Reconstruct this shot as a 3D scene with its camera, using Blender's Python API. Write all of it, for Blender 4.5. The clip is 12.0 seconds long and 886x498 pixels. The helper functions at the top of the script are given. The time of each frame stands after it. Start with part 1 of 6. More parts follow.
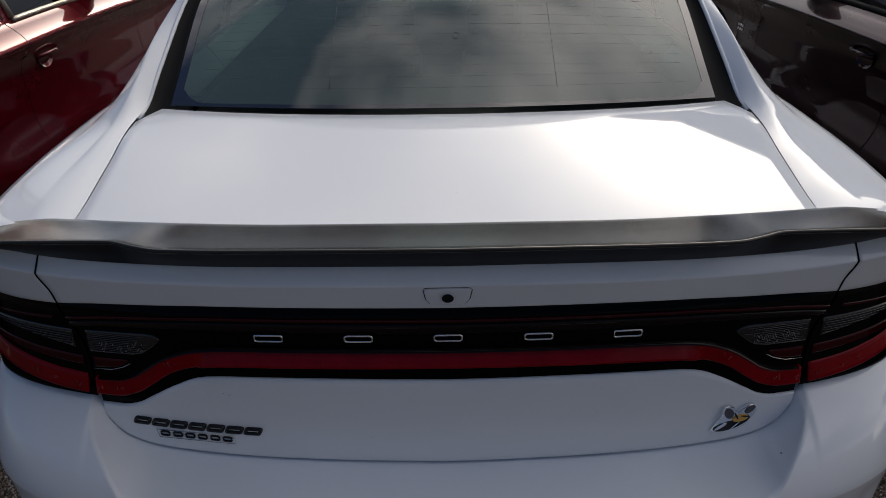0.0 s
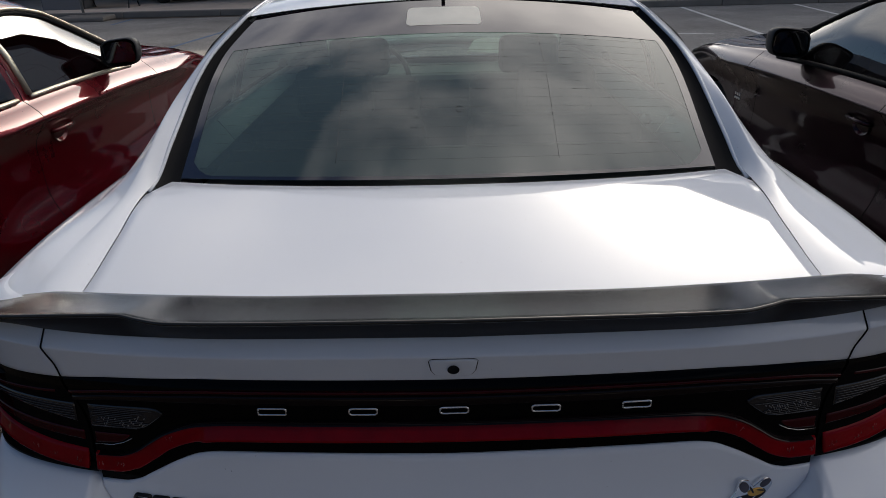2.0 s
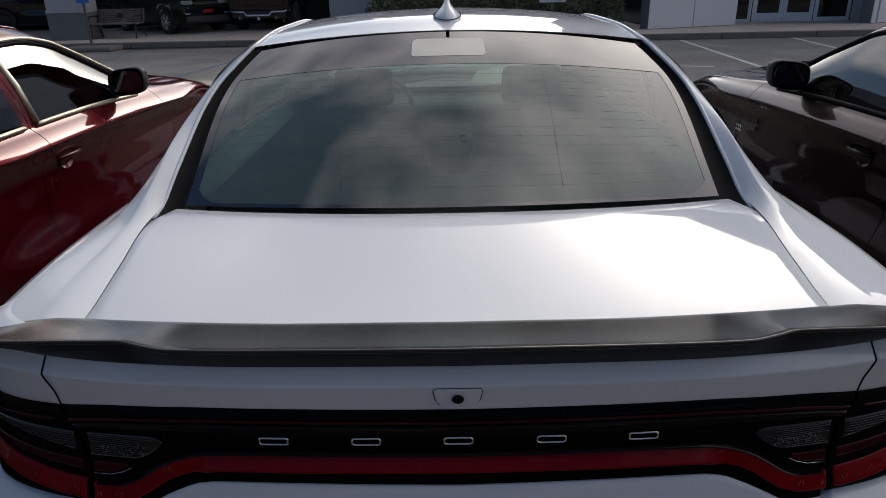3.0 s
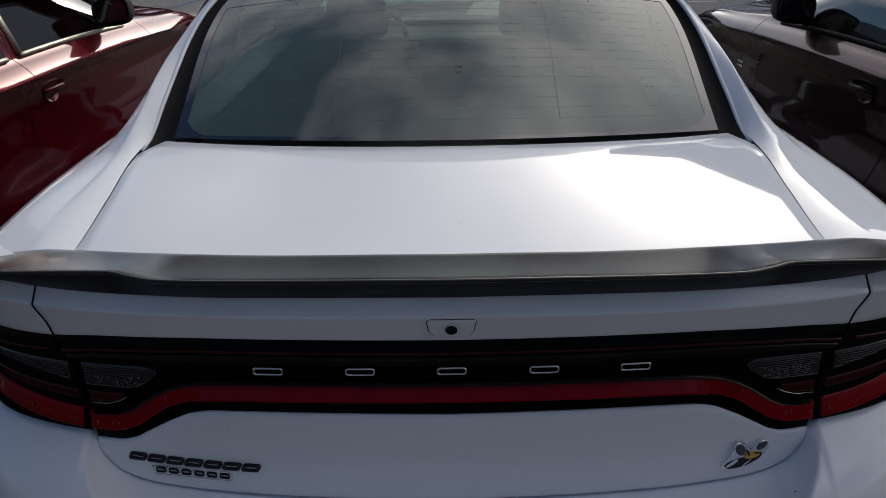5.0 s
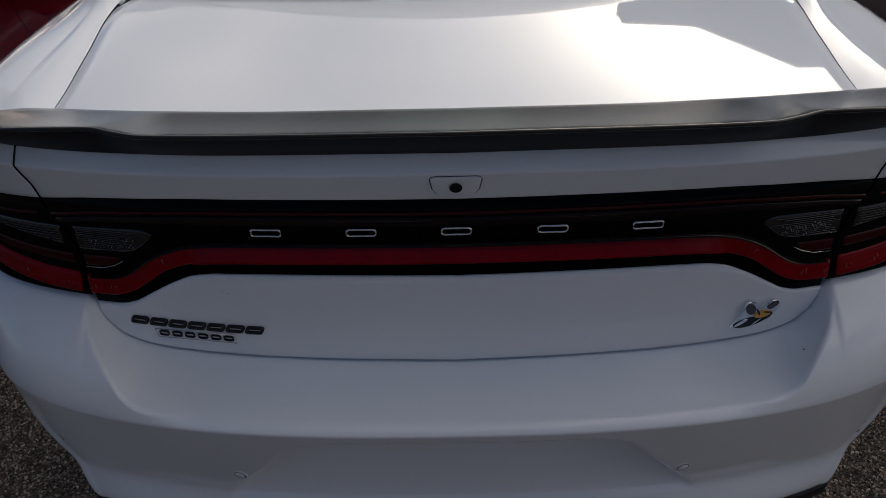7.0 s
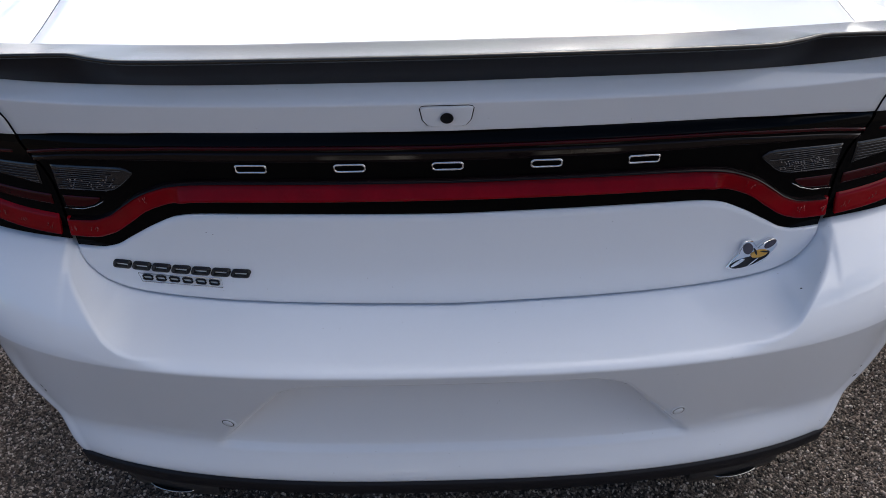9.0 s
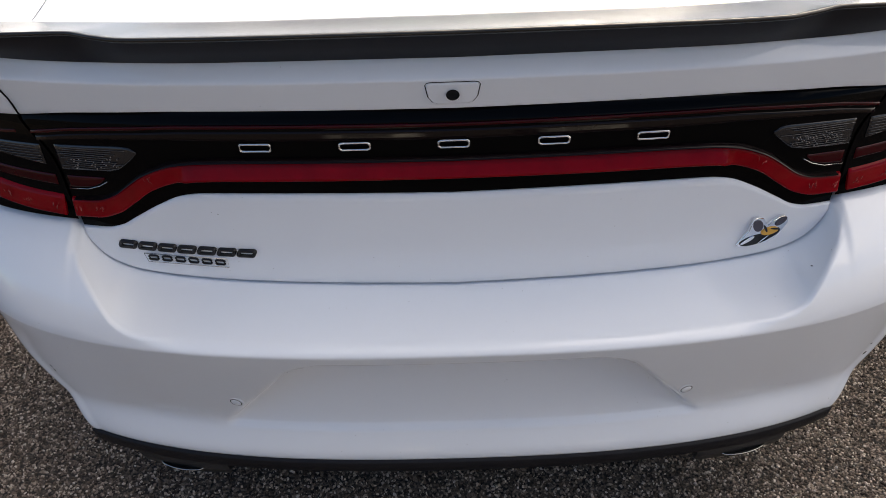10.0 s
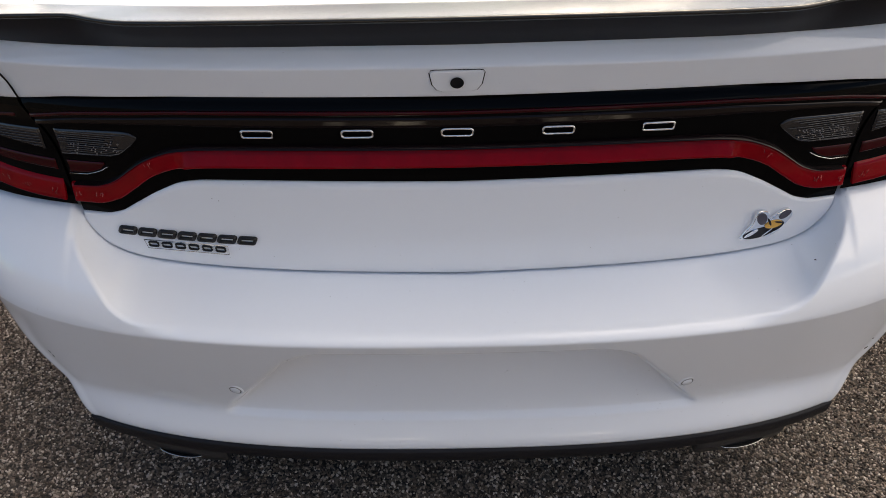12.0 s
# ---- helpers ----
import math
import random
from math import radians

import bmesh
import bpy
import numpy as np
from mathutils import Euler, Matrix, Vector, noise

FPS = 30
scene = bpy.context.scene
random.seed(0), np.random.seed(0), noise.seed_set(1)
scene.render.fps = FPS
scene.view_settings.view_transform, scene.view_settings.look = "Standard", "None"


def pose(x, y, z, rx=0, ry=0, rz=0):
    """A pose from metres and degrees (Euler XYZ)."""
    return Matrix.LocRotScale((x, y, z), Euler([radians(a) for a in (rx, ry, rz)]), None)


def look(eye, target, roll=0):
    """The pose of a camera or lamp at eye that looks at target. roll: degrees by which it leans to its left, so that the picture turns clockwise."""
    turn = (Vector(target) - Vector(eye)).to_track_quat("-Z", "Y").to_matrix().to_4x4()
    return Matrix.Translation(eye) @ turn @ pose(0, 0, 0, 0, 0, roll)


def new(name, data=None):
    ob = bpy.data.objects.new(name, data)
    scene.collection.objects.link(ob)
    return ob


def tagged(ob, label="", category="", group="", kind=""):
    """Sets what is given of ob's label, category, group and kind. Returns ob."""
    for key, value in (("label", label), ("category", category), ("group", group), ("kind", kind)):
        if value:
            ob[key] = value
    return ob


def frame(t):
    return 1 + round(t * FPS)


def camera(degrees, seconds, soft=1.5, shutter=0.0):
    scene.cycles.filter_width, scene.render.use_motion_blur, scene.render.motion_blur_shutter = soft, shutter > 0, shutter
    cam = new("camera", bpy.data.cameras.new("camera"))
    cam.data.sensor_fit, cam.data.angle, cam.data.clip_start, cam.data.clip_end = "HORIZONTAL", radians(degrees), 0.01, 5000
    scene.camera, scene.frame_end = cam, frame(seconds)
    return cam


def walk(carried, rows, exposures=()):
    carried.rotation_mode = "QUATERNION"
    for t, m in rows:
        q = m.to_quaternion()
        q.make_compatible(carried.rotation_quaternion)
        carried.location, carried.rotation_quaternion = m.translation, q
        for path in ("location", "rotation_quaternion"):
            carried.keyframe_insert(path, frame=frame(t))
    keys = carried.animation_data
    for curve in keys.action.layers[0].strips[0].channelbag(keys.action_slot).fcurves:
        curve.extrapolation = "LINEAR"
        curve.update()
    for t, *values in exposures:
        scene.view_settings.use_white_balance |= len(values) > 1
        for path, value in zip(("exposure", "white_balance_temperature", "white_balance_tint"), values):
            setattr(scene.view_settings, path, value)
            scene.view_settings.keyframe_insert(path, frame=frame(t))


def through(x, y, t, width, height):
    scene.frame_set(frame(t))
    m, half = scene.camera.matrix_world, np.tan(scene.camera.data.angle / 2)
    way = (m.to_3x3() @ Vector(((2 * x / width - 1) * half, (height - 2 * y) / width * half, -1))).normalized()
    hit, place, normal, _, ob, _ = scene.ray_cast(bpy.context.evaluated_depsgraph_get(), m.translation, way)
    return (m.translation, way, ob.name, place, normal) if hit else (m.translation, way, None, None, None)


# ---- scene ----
cam = camera(66.25, 12.0, soft=0.5)
PATH = [
    (0, pose(-0.0075, -0.9789, 1.6631, 59.965, 0.734, -0.454)),
    (0.5, pose(-0.0090, -0.9765, 1.6644, 60.031, 0.794, -0.368)),
    (1, pose(-0.0075, -0.9776, 1.6652, 61.203, 0.728, -0.440)),
    (1.5, pose(-0.0099, -0.9793, 1.6678, 63.144, 0.749, -0.653)),
    (2, pose(-0.0064, -0.9786, 1.6733, 65.476, 1.333, -0.242)),
    (2.5, pose(-0.0089, -0.9784, 1.6736, 67.385, 1.196, -0.104)),
    (2.7, pose(-0.0110, -0.9771, 1.6724, 67.935, 1.152, 0.001)),
    (4.3, pose(-0.0148, -0.9754, 1.6636, 66.581, 0.683, -0.270)),
    (4.5, pose(-0.0128, -0.9726, 1.6593, 65.349, 0.720, -0.236)),
    (5, pose(-0.0106, -0.9679, 1.6477, 62.953, 0.766, -0.297)),
    (5.5, pose(-0.0129, -0.9680, 1.6400, 60.525, 1.088, 0.280)),
    (6, pose(-0.0142, -0.9592, 1.6315, 58.446, 1.064, -0.048)),
    (6.5, pose(-0.0128, -0.9410, 1.6136, 55.876, 1.648, 0.329)),
    (7, pose(-0.0111, -0.9340, 1.5843, 52.746, 1.357, -0.258)),
    (9, pose(-0.0140, -0.9613, 1.4983, 51.596, 1.134, -1.061)),
    (9.5, pose(-0.0106, -0.9569, 1.4975, 50.997, 1.460, -0.780)),
    (10, pose(-0.0135, -0.9542, 1.4932, 49.790, 1.698, -0.784)),
    (10.5, pose(-0.0129, -0.9579, 1.4897, 49.592, 1.544, -0.878)),
    (11, pose(-0.0135, -0.9554, 1.4849, 49.496, 1.456, -0.403)),
    (11.5, pose(-0.0156, -0.9548, 1.4868, 49.268, 1.364, -0.226)),
    (12, pose(-0.0187, -0.9500, 1.4868, 49.032, 1.144, -0.421)),
]
EXPOSURES = [(0.0, 0.1, 6700, 10), (2.5, 0.08, 6550, 10), (4.4, -0.04, 6500, 10), (5.5, 0.05, 6420, 10), (7.0, -0.05, 6800, 10), (7.2, -0.05, 6800, 10), (8.8, 1.34, 6450, 10), (9.0, 1.37, 6500, 10), (9.5, 1.55, 7050, 10), (10.5, 1.72, 7550, 10), (12.0, 1.75, 7750, 10)]
SKY, SUN = 0.078, 5.0
GLOW = 145.0
walk(cam, PATH, EXPOSURES)

# ---- daylight: low sun ahead and to the right, broken bright cloud ----
SUN_ELEVATION, SUN_AZIMUTH = radians(20.5), radians(23.0)   # azimuth clockwise from +y
world = bpy.data.worlds.new("sky")
scene.world = world
world.use_nodes = True
wn, wl = world.node_tree.nodes, world.node_tree.links
wn.clear()
w_out = wn.new("ShaderNodeOutputWorld")
w_bg = wn.new("ShaderNodeBackground")
w_sky = wn.new("ShaderNodeTexSky")
w_sky.sky_type, w_sky.sun_disc = "NISHITA", False
w_sky.sun_elevation, w_sky.sun_rotation = SUN_ELEVATION, SUN_AZIMUTH
w_sky.air_density, w_sky.dust_density, w_sky.ozone_density = 1.0, 0.25, 4.0
w_co = wn.new("ShaderNodeTexCoord")
w_map = wn.new("ShaderNodeMapping")
w_map.inputs["Scale"].default_value = (1.0, 1.0, 2.2)
w_map.inputs["Location"].default_value = (0.43, 1.9, 0.4)
w_noise = wn.new("ShaderNodeTexNoise")
w_noise.inputs["Scale"].default_value, w_noise.inputs["Detail"].default_value, w_noise.inputs["Roughness"].default_value = 2.4, 7.0, 0.48
w_ramp = wn.new("ShaderNodeValToRGB")
w_ramp.color_ramp.elements[0].position, w_ramp.color_ramp.elements[1].position = 0.57, 0.99
w_bw = wn.new("ShaderNodeRGBToBW")
w_gain = wn.new("ShaderNodeMixRGB")
w_gain.blend_type = "ADD"
w_gain.inputs["Fac"].default_value = 1.0
# thick cloud is about three times as bright overhead as at the horizon
w_xyz, w_up = wn.new("ShaderNodeSeparateXYZ"), wn.new("ShaderNodeMath")
w_up.operation, w_up.use_clamp = "MULTIPLY_ADD", False
w_up.inputs[1].default_value, w_up.inputs[2].default_value = 9.0, 8.0
w_tone = wn.new("ShaderNodeMixRGB")
w_tone.blend_type, w_tone.inputs["Fac"].default_value, w_tone.inputs["Color2"].default_value = "MULTIPLY", 1.0, (1.0, 0.94, 0.92, 1)
wl.new(w_co.outputs["Generated"], w_xyz.inputs["Vector"])
wl.new(w_xyz.outputs["Z"], w_up.inputs[0])
wl.new(w_up.outputs["Value"], w_tone.inputs["Color1"])
wl.new(w_tone.outputs["Color"], w_gain.inputs["Color2"])
w_add = wn.new("ShaderNodeMixRGB")
wl.new(w_co.outputs["Generated"], w_map.inputs["Vector"])
wl.new(w_map.outputs["Vector"], w_noise.inputs["Vector"])
# cover thickens towards the sun and thins to clear sky on the far side
w_bias = wn.new("ShaderNodeMath")
w_bias.operation, w_bias.inputs[1].default_value = "MULTIPLY_ADD", 0.42
w_side = wn.new("ShaderNodeVectorMath")
w_side.operation = "DOT_PRODUCT"
w_side.inputs[1].default_value = (math.sin(SUN_AZIMUTH + 0.38), math.cos(SUN_AZIMUTH + 0.38), 0.39)
wl.new(w_co.outputs["Generated"], w_side.inputs[0])
wl.new(w_side.outputs["Value"], w_bias.inputs[0])
wl.new(w_noise.outputs["Fac"], w_bias.inputs[2])
wl.new(w_bias.outputs["Value"], w_ramp.inputs["Fac"])
wl.new(w_sky.outputs["Color"], w_bw.inputs["Color"])
w_dbl = wn.new("ShaderNodeMath")
w_dbl.operation, w_dbl.inputs[1].default_value = "MULTIPLY", 3.2
wl.new(w_bw.outputs["Val"], w_dbl.inputs[0])
wl.new(w_dbl.outputs["Value"], w_gain.inputs["Color1"])
wl.new(w_ramp.outputs["Color"], w_add.inputs["Fac"])
wl.new(w_sky.outputs["Color"], w_add.inputs["Color1"])
wl.new(w_gain.outputs["Color"], w_add.inputs["Color2"])
# thin cloud glows warm close round the sun
w_near, w_glow, w_tint, w_sum = wn.new("ShaderNodeVectorMath"), wn.new("ShaderNodeMath"), wn.new("ShaderNodeMixRGB"), wn.new("ShaderNodeMixRGB")
w_near.operation = "DOT_PRODUCT"
w_near.inputs[1].default_value = (math.sin(SUN_AZIMUTH) * math.cos(SUN_ELEVATION), math.cos(SUN_AZIMUTH) * math.cos(SUN_ELEVATION), math.sin(SUN_ELEVATION))
w_pos = wn.new("ShaderNodeMath")
w_pos.operation, w_pos.inputs[1].default_value = "MAXIMUM", 0.0
w_glow.operation, w_glow.inputs[1].default_value = "POWER", 60.0
w_tint.blend_type, w_tint.inputs["Fac"].default_value, w_tint.inputs["Color2"].default_value = "MULTIPLY", 1.0, (GLOW, GLOW * 0.90, GLOW * 0.76, 1)
w_sum.blend_type, w_sum.inputs["Fac"].default_value = "ADD", 1.0
wl.new(w_co.outputs["Generated"], w_near.inputs[0])
wl.new(w_near.outputs["Value"], w_pos.inputs[0])
wl.new(w_pos.outputs["Value"], w_glow.inputs[0])
w_wide, w_both = wn.new("ShaderNodeMath"), wn.new("ShaderNodeMath")
w_wide.operation, w_wide.inputs[1].default_value = "POWER", 7.0
w_both.operation, w_both.inputs[1].default_value = "MULTIPLY_ADD", 0.085
wl.new(w_pos.outputs["Value"], w_wide.inputs[0])
wl.new(w_wide.outputs["Value"], w_both.inputs[0])
wl.new(w_glow.outputs["Value"], w_both.inputs[2])
wl.new(w_both.outputs["Value"], w_tint.inputs["Color1"])
wl.new(w_add.outputs["Color"], w_sum.inputs["Color1"])
wl.new(w_tint.outputs["Color"], w_sum.inputs["Color2"])
wl.new(w_sum.outputs["Color"], w_bg.inputs["Color"])
w_bg.inputs["Strength"].default_value = SKY
wl.new(w_bg.outputs["Background"], w_out.inputs["Surface"])

sun = new("sun", bpy.data.lights.new("sun", "SUN"))
sun.data.energy, sun.data.angle, sun.data.color = SUN, radians(1.0), (1.0, 0.87, 0.68)
sun_way = Vector((math.sin(SUN_AZIMUTH) * math.cos(SUN_ELEVATION), math.cos(SUN_AZIMUTH) * math.cos(SUN_ELEVATION), math.sin(SUN_ELEVATION)))
sun.matrix_world = look(sun_way * 60, (0, 0, 0))


# ---- materials ----
def material(name, colour, rough=0.5, metal=0.0, coat=0.0, coat_rough=0.03, vary=0.06, scale=6.0, bump=0.0, bump_scale=200.0, spec=0.5, rough_vary=0.1, coord="Object"):
    """A painted, moulded or cast surface: broad and fine variation of tone, gloss and relief."""
    m = bpy.data.materials.new(name)
    m.use_nodes = True
    n, l = m.node_tree.nodes, m.node_tree.links
    b = n["Principled BSDF"]
    b.inputs["Metallic"].default_value = metal
    b.inputs["Specular IOR Level"].default_value = spec
    b.inputs["Coat Weight"].default_value = coat
    b.inputs["Coat Roughness"].default_value = coat_rough
    co = n.new("ShaderNodeTexCoord")
    big, fine = n.new("ShaderNodeTexNoise"), n.new("ShaderNodeTexNoise")
    big.inputs["Scale"].default_value, fine.inputs["Scale"].default_value = scale, bump_scale
    big.inputs["Detail"].default_value, fine.inputs["Detail"].default_value = 5.0, 3.0
    for t in (big, fine):
        l.new(co.outputs[coord], t.inputs["Vector"])
    mix = n.new("ShaderNodeMixRGB")
    lo = [c * (1 - vary) for c in colour]
    hi = [min(1.0, c * (1 + vary)) for c in colour]
    mix.inputs["Color1"].default_value, mix.inputs["Color2"].default_value = (*lo, 1), (*hi, 1)
    l.new(big.outputs["Fac"], mix.inputs["Fac"])
    l.new(mix.outputs["Color"], b.inputs["Base Color"])
    rr = n.new("ShaderNodeMapRange")
    rr.inputs["To Min"].default_value, rr.inputs["To Max"].default_value = max(0.0, rough * (1 - rough_vary)), min(1.0, rough * (1 + rough_vary))
    l.new(big.outputs["Fac"], rr.inputs["Value"])
    l.new(rr.outputs["Result"], b.inputs["Roughness"])
    if bump > 0:
        bp = n.new("ShaderNodeBump")
        bp.inputs["Strength"].default_value, bp.inputs["Distance"].default_value = bump, 0.002
        l.new(fine.outputs["Fac"], bp.inputs["Height"])
        l.new(bp.outputs["Normal"], b.inputs["Normal"])
    return m


def paint(name, colour, metal=0.0, rough=0.4, flake=0.0, dust=0.0):
    """Car paint under clear lacquer, with faint road film and a few specks."""
    m = material(name, colour, rough, metal, coat=1.0, coat_rough=0.025, vary=0.025, scale=3.0, bump=flake, bump_scale=900.0, spec=0.0)
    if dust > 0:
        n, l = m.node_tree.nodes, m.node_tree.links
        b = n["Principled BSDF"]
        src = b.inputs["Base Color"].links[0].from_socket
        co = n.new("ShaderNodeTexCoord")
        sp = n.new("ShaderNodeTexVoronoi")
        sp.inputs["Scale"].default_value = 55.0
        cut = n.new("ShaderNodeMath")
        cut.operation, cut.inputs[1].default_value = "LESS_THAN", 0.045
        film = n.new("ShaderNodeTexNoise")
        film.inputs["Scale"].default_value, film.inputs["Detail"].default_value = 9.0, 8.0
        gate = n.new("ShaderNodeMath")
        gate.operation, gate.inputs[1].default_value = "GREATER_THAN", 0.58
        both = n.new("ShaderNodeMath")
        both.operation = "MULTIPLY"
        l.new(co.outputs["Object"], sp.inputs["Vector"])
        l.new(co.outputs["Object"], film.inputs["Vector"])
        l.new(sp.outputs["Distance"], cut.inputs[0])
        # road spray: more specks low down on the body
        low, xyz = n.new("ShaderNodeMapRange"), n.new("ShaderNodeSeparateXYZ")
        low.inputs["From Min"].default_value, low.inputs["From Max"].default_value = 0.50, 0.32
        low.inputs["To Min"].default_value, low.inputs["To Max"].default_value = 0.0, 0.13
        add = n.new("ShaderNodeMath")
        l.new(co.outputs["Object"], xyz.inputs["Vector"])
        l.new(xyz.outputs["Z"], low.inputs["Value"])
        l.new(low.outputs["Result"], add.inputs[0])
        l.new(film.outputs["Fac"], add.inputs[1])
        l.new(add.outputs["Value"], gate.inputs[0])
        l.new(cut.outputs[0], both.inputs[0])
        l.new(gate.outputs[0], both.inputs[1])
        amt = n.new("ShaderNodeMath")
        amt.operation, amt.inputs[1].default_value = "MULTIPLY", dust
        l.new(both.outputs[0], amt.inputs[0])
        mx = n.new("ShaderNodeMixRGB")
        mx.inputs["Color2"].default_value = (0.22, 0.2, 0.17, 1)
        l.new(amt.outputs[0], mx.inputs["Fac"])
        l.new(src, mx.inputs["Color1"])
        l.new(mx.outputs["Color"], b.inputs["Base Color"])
    return m


def glass(name, tint, gloss_rough=0.0, ior=1.55, film=0.0, through=False, haze=(0.56, 0.76, 0.64)):
    """A thin tinted pane: it lets tinted light straight through and mirrors by Fresnel. Its dust film scatters light back, or through."""
    m = bpy.data.materials.new(name)
    m.use_nodes = True
    n, l = m.node_tree.nodes, m.node_tree.links
    n.remove(n["Principled BSDF"])
    out = n["Material Output"]
    tr, gl, fr, mx = n.new("ShaderNodeBsdfTransparent"), n.new("ShaderNodeBsdfGlossy"), n.new("ShaderNodeFresnel"), n.new("ShaderNodeMixShader")
    tr.inputs["Color"].default_value = (*tint, 1)
    gl.inputs["Roughness"].default_value = gloss_rough
    fr.inputs["IOR"].default_value = ior
    l.new(fr.outputs["Fac"], mx.inputs["Fac"])
    dust, veil, patch = n.new("ShaderNodeBsdfTranslucent" if through else "ShaderNodeBsdfDiffuse"), n.new("ShaderNodeMixShader"), n.new("ShaderNodeTexNoise")
    dust.inputs["Color"].default_value = (*haze, 1)
    patch.inputs["Scale"].default_value, patch.inputs["Detail"].default_value = 3.0, 5.0
    amount = n.new("ShaderNodeMapRange")
    amount.inputs["To Min"].default_value, amount.inputs["To Max"].default_value = film * 0.7, film * 1.3
    l.new(patch.outputs["Fac"], amount.inputs["Value"])
    l.new(amount.outputs["Result"], veil.inputs["Fac"])
    l.new(tr.outputs["BSDF"], veil.inputs[1])
    l.new(dust.outputs["BSDF"], veil.inputs[2])
    l.new(veil.outputs["Shader"], mx.inputs[1])
    l.new(gl.outputs["BSDF"], mx.inputs[2])
    l.new(mx.outputs["Shader"], out.inputs["Surface"])
    return m


def asphalt(name, stones, binder, spread=0.5, scale=105.0, depth=0.6):
    """Worn asphalt: light and dark chippings in a dark binder, broad stains and patches."""
    m = bpy.data.materials.new(name)
    m.use_nodes = True
    n, l = m.node_tree.nodes, m.node_tree.links
    b = n["Principled BSDF"]
    b.inputs["Roughness"].default_value = 0.85
    co = n.new("ShaderNodeTexCoord")
    warp = n.new("ShaderNodeTexNoise")
    warp.inputs["Scale"].default_value = 60.0
    ad = n.new("ShaderNodeMixRGB")
    ad.blend_type, ad.inputs["Fac"].default_value = "ADD", 0.02
    l.new(co.outputs["Object"], warp.inputs["Vector"])
    l.new(co.outputs["Object"], ad.inputs["Color1"])
    l.new(warp.outputs["Color"], ad.inputs["Color2"])
    v = n.new("ShaderNodeTexVoronoi")
    v.inputs["Scale"].default_value = scale
    v.inputs["Randomness"].default_value = 1.0
    l.new(ad.outputs["Color"], v.inputs["Vector"])
    hsv = n.new("ShaderNodeSeparateColor")
    l.new(v.outputs["Color"], hsv.inputs["Color"])
    ramp = n.new("ShaderNodeValToRGB")
    e = ramp.color_ramp.elements
    e[0].position, e[0].color = 0.0, (*[c * (1 - spread) for c in stones], 1)
    e[1].position, e[1].color = 1.0, (*[min(1, c * (1 + 1.6 * spread)) for c in stones], 1)
    mid = e.new(0.55)
    mid.color = (*stones, 1)
    l.new(hsv.outputs["Red"], ramp.inputs["Fac"])
    edge = n.new("ShaderNodeMapRange")
    edge.inputs["From Min"].default_value, edge.inputs["From Max"].default_value = 0.42, 0.85
    l.new(v.outputs["Distance"], edge.inputs["Value"])
    mix = n.new("ShaderNodeMixRGB")
    mix.inputs["Color2"].default_value = (*binder, 1)
    l.new(edge.outputs["Result"], mix.inputs["Fac"])
    l.new(ramp.outputs["Color"], mix.inputs["Color1"])
    stain = n.new("ShaderNodeTexNoise")
    stain.inputs["Scale"].default_value, stain.inputs["Detail"].default_value = 0.9, 6.0
    l.new(co.outputs["Object"], stain.inputs["Vector"])
    sr = n.new("ShaderNodeMapRange")
    sr.inputs["From Min"].default_value, sr.inputs["From Max"].default_value = 0.3, 0.7
    sr.inputs["To Min"].default_value, sr.inputs["To Max"].default_value = 0.72, 1.2
    l.new(stain.outputs["Fac"], sr.inputs["Value"])
    mul = n.new("ShaderNodeMixRGB")
    mul.blend_type, mul.inputs["Fac"].default_value = "MULTIPLY", 1.0
    l.new(mix.outputs["Color"], mul.inputs["Color1"])
    l.new(sr.outputs["Result"], mul.inputs["Color2"])
    l.new(mul.outputs["Color"], b.inputs["Base Color"])
    bp = n.new("ShaderNodeBump")
    bp.invert = True
    bp.inputs["Strength"].default_value, bp.inputs["Distance"].default_value = depth, 0.006
    l.new(v.outputs["Distance"], bp.inputs["Height"])
    l.new(bp.outputs["Normal"], b.inputs["Normal"])
    return m


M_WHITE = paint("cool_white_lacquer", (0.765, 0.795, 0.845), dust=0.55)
M_RED = paint("deep_red_pearl_lacquer", (0.102, 0.0007, 0.0055), metal=0.4, rough=0.28)
M_PLUM = paint("dark_plum_pearl_lacquer", (0.018, 0.0028, 0.0085), metal=0.85, rough=0.28)
M_PLUM.node_tree.nodes["Principled BSDF"].inputs["Coat IOR"].default_value = 1.32
M_SILVER = paint("silver_lacquer", (0.62, 0.63, 0.64), metal=0.5, rough=0.35)
M_NAVY = paint("black_lacquer", (0.012, 0.012, 0.016))
M_OLIVE = paint("dark_green_lacquer", (0.018, 0.022, 0.016), metal=0.0, rough=0.5)
M_SATIN = material("satin_black_spoiler", (0.014, 0.0135, 0.012), 0.165, spec=0.42, rough_vary=0.1, vary=0.2, bump=0.012, bump_scale=900)
M_VALANCE = material("black_valance_plastic", (0.010, 0.010, 0.013), 0.5, bump=0.15, bump_scale=1500, vary=0.2, spec=0.2)
M_PLASTIC = material("black_moulded_plastic", (0.022, 0.022, 0.024), 0.48, bump=0.15, bump_scale=1500, vary=0.2)
M_GLOSSBLACK = material("gloss_black_lens", (0.002, 0.002, 0.0024), 0.04, vary=0.2, spec=0.06)
M_REDLENS = material("red_lamp_lens", (0.185, 0.0006, 0.0045), 0.02, coat=0.0, vary=0.4, scale=22, spec=0.12)
M_DARKRED = material("dark_red_lamp_lens", (0.033, 0.0006, 0.0024), 0.1, spec=0.1, coat=0.2, coat_rough=0.01, vary=0.15, scale=20)
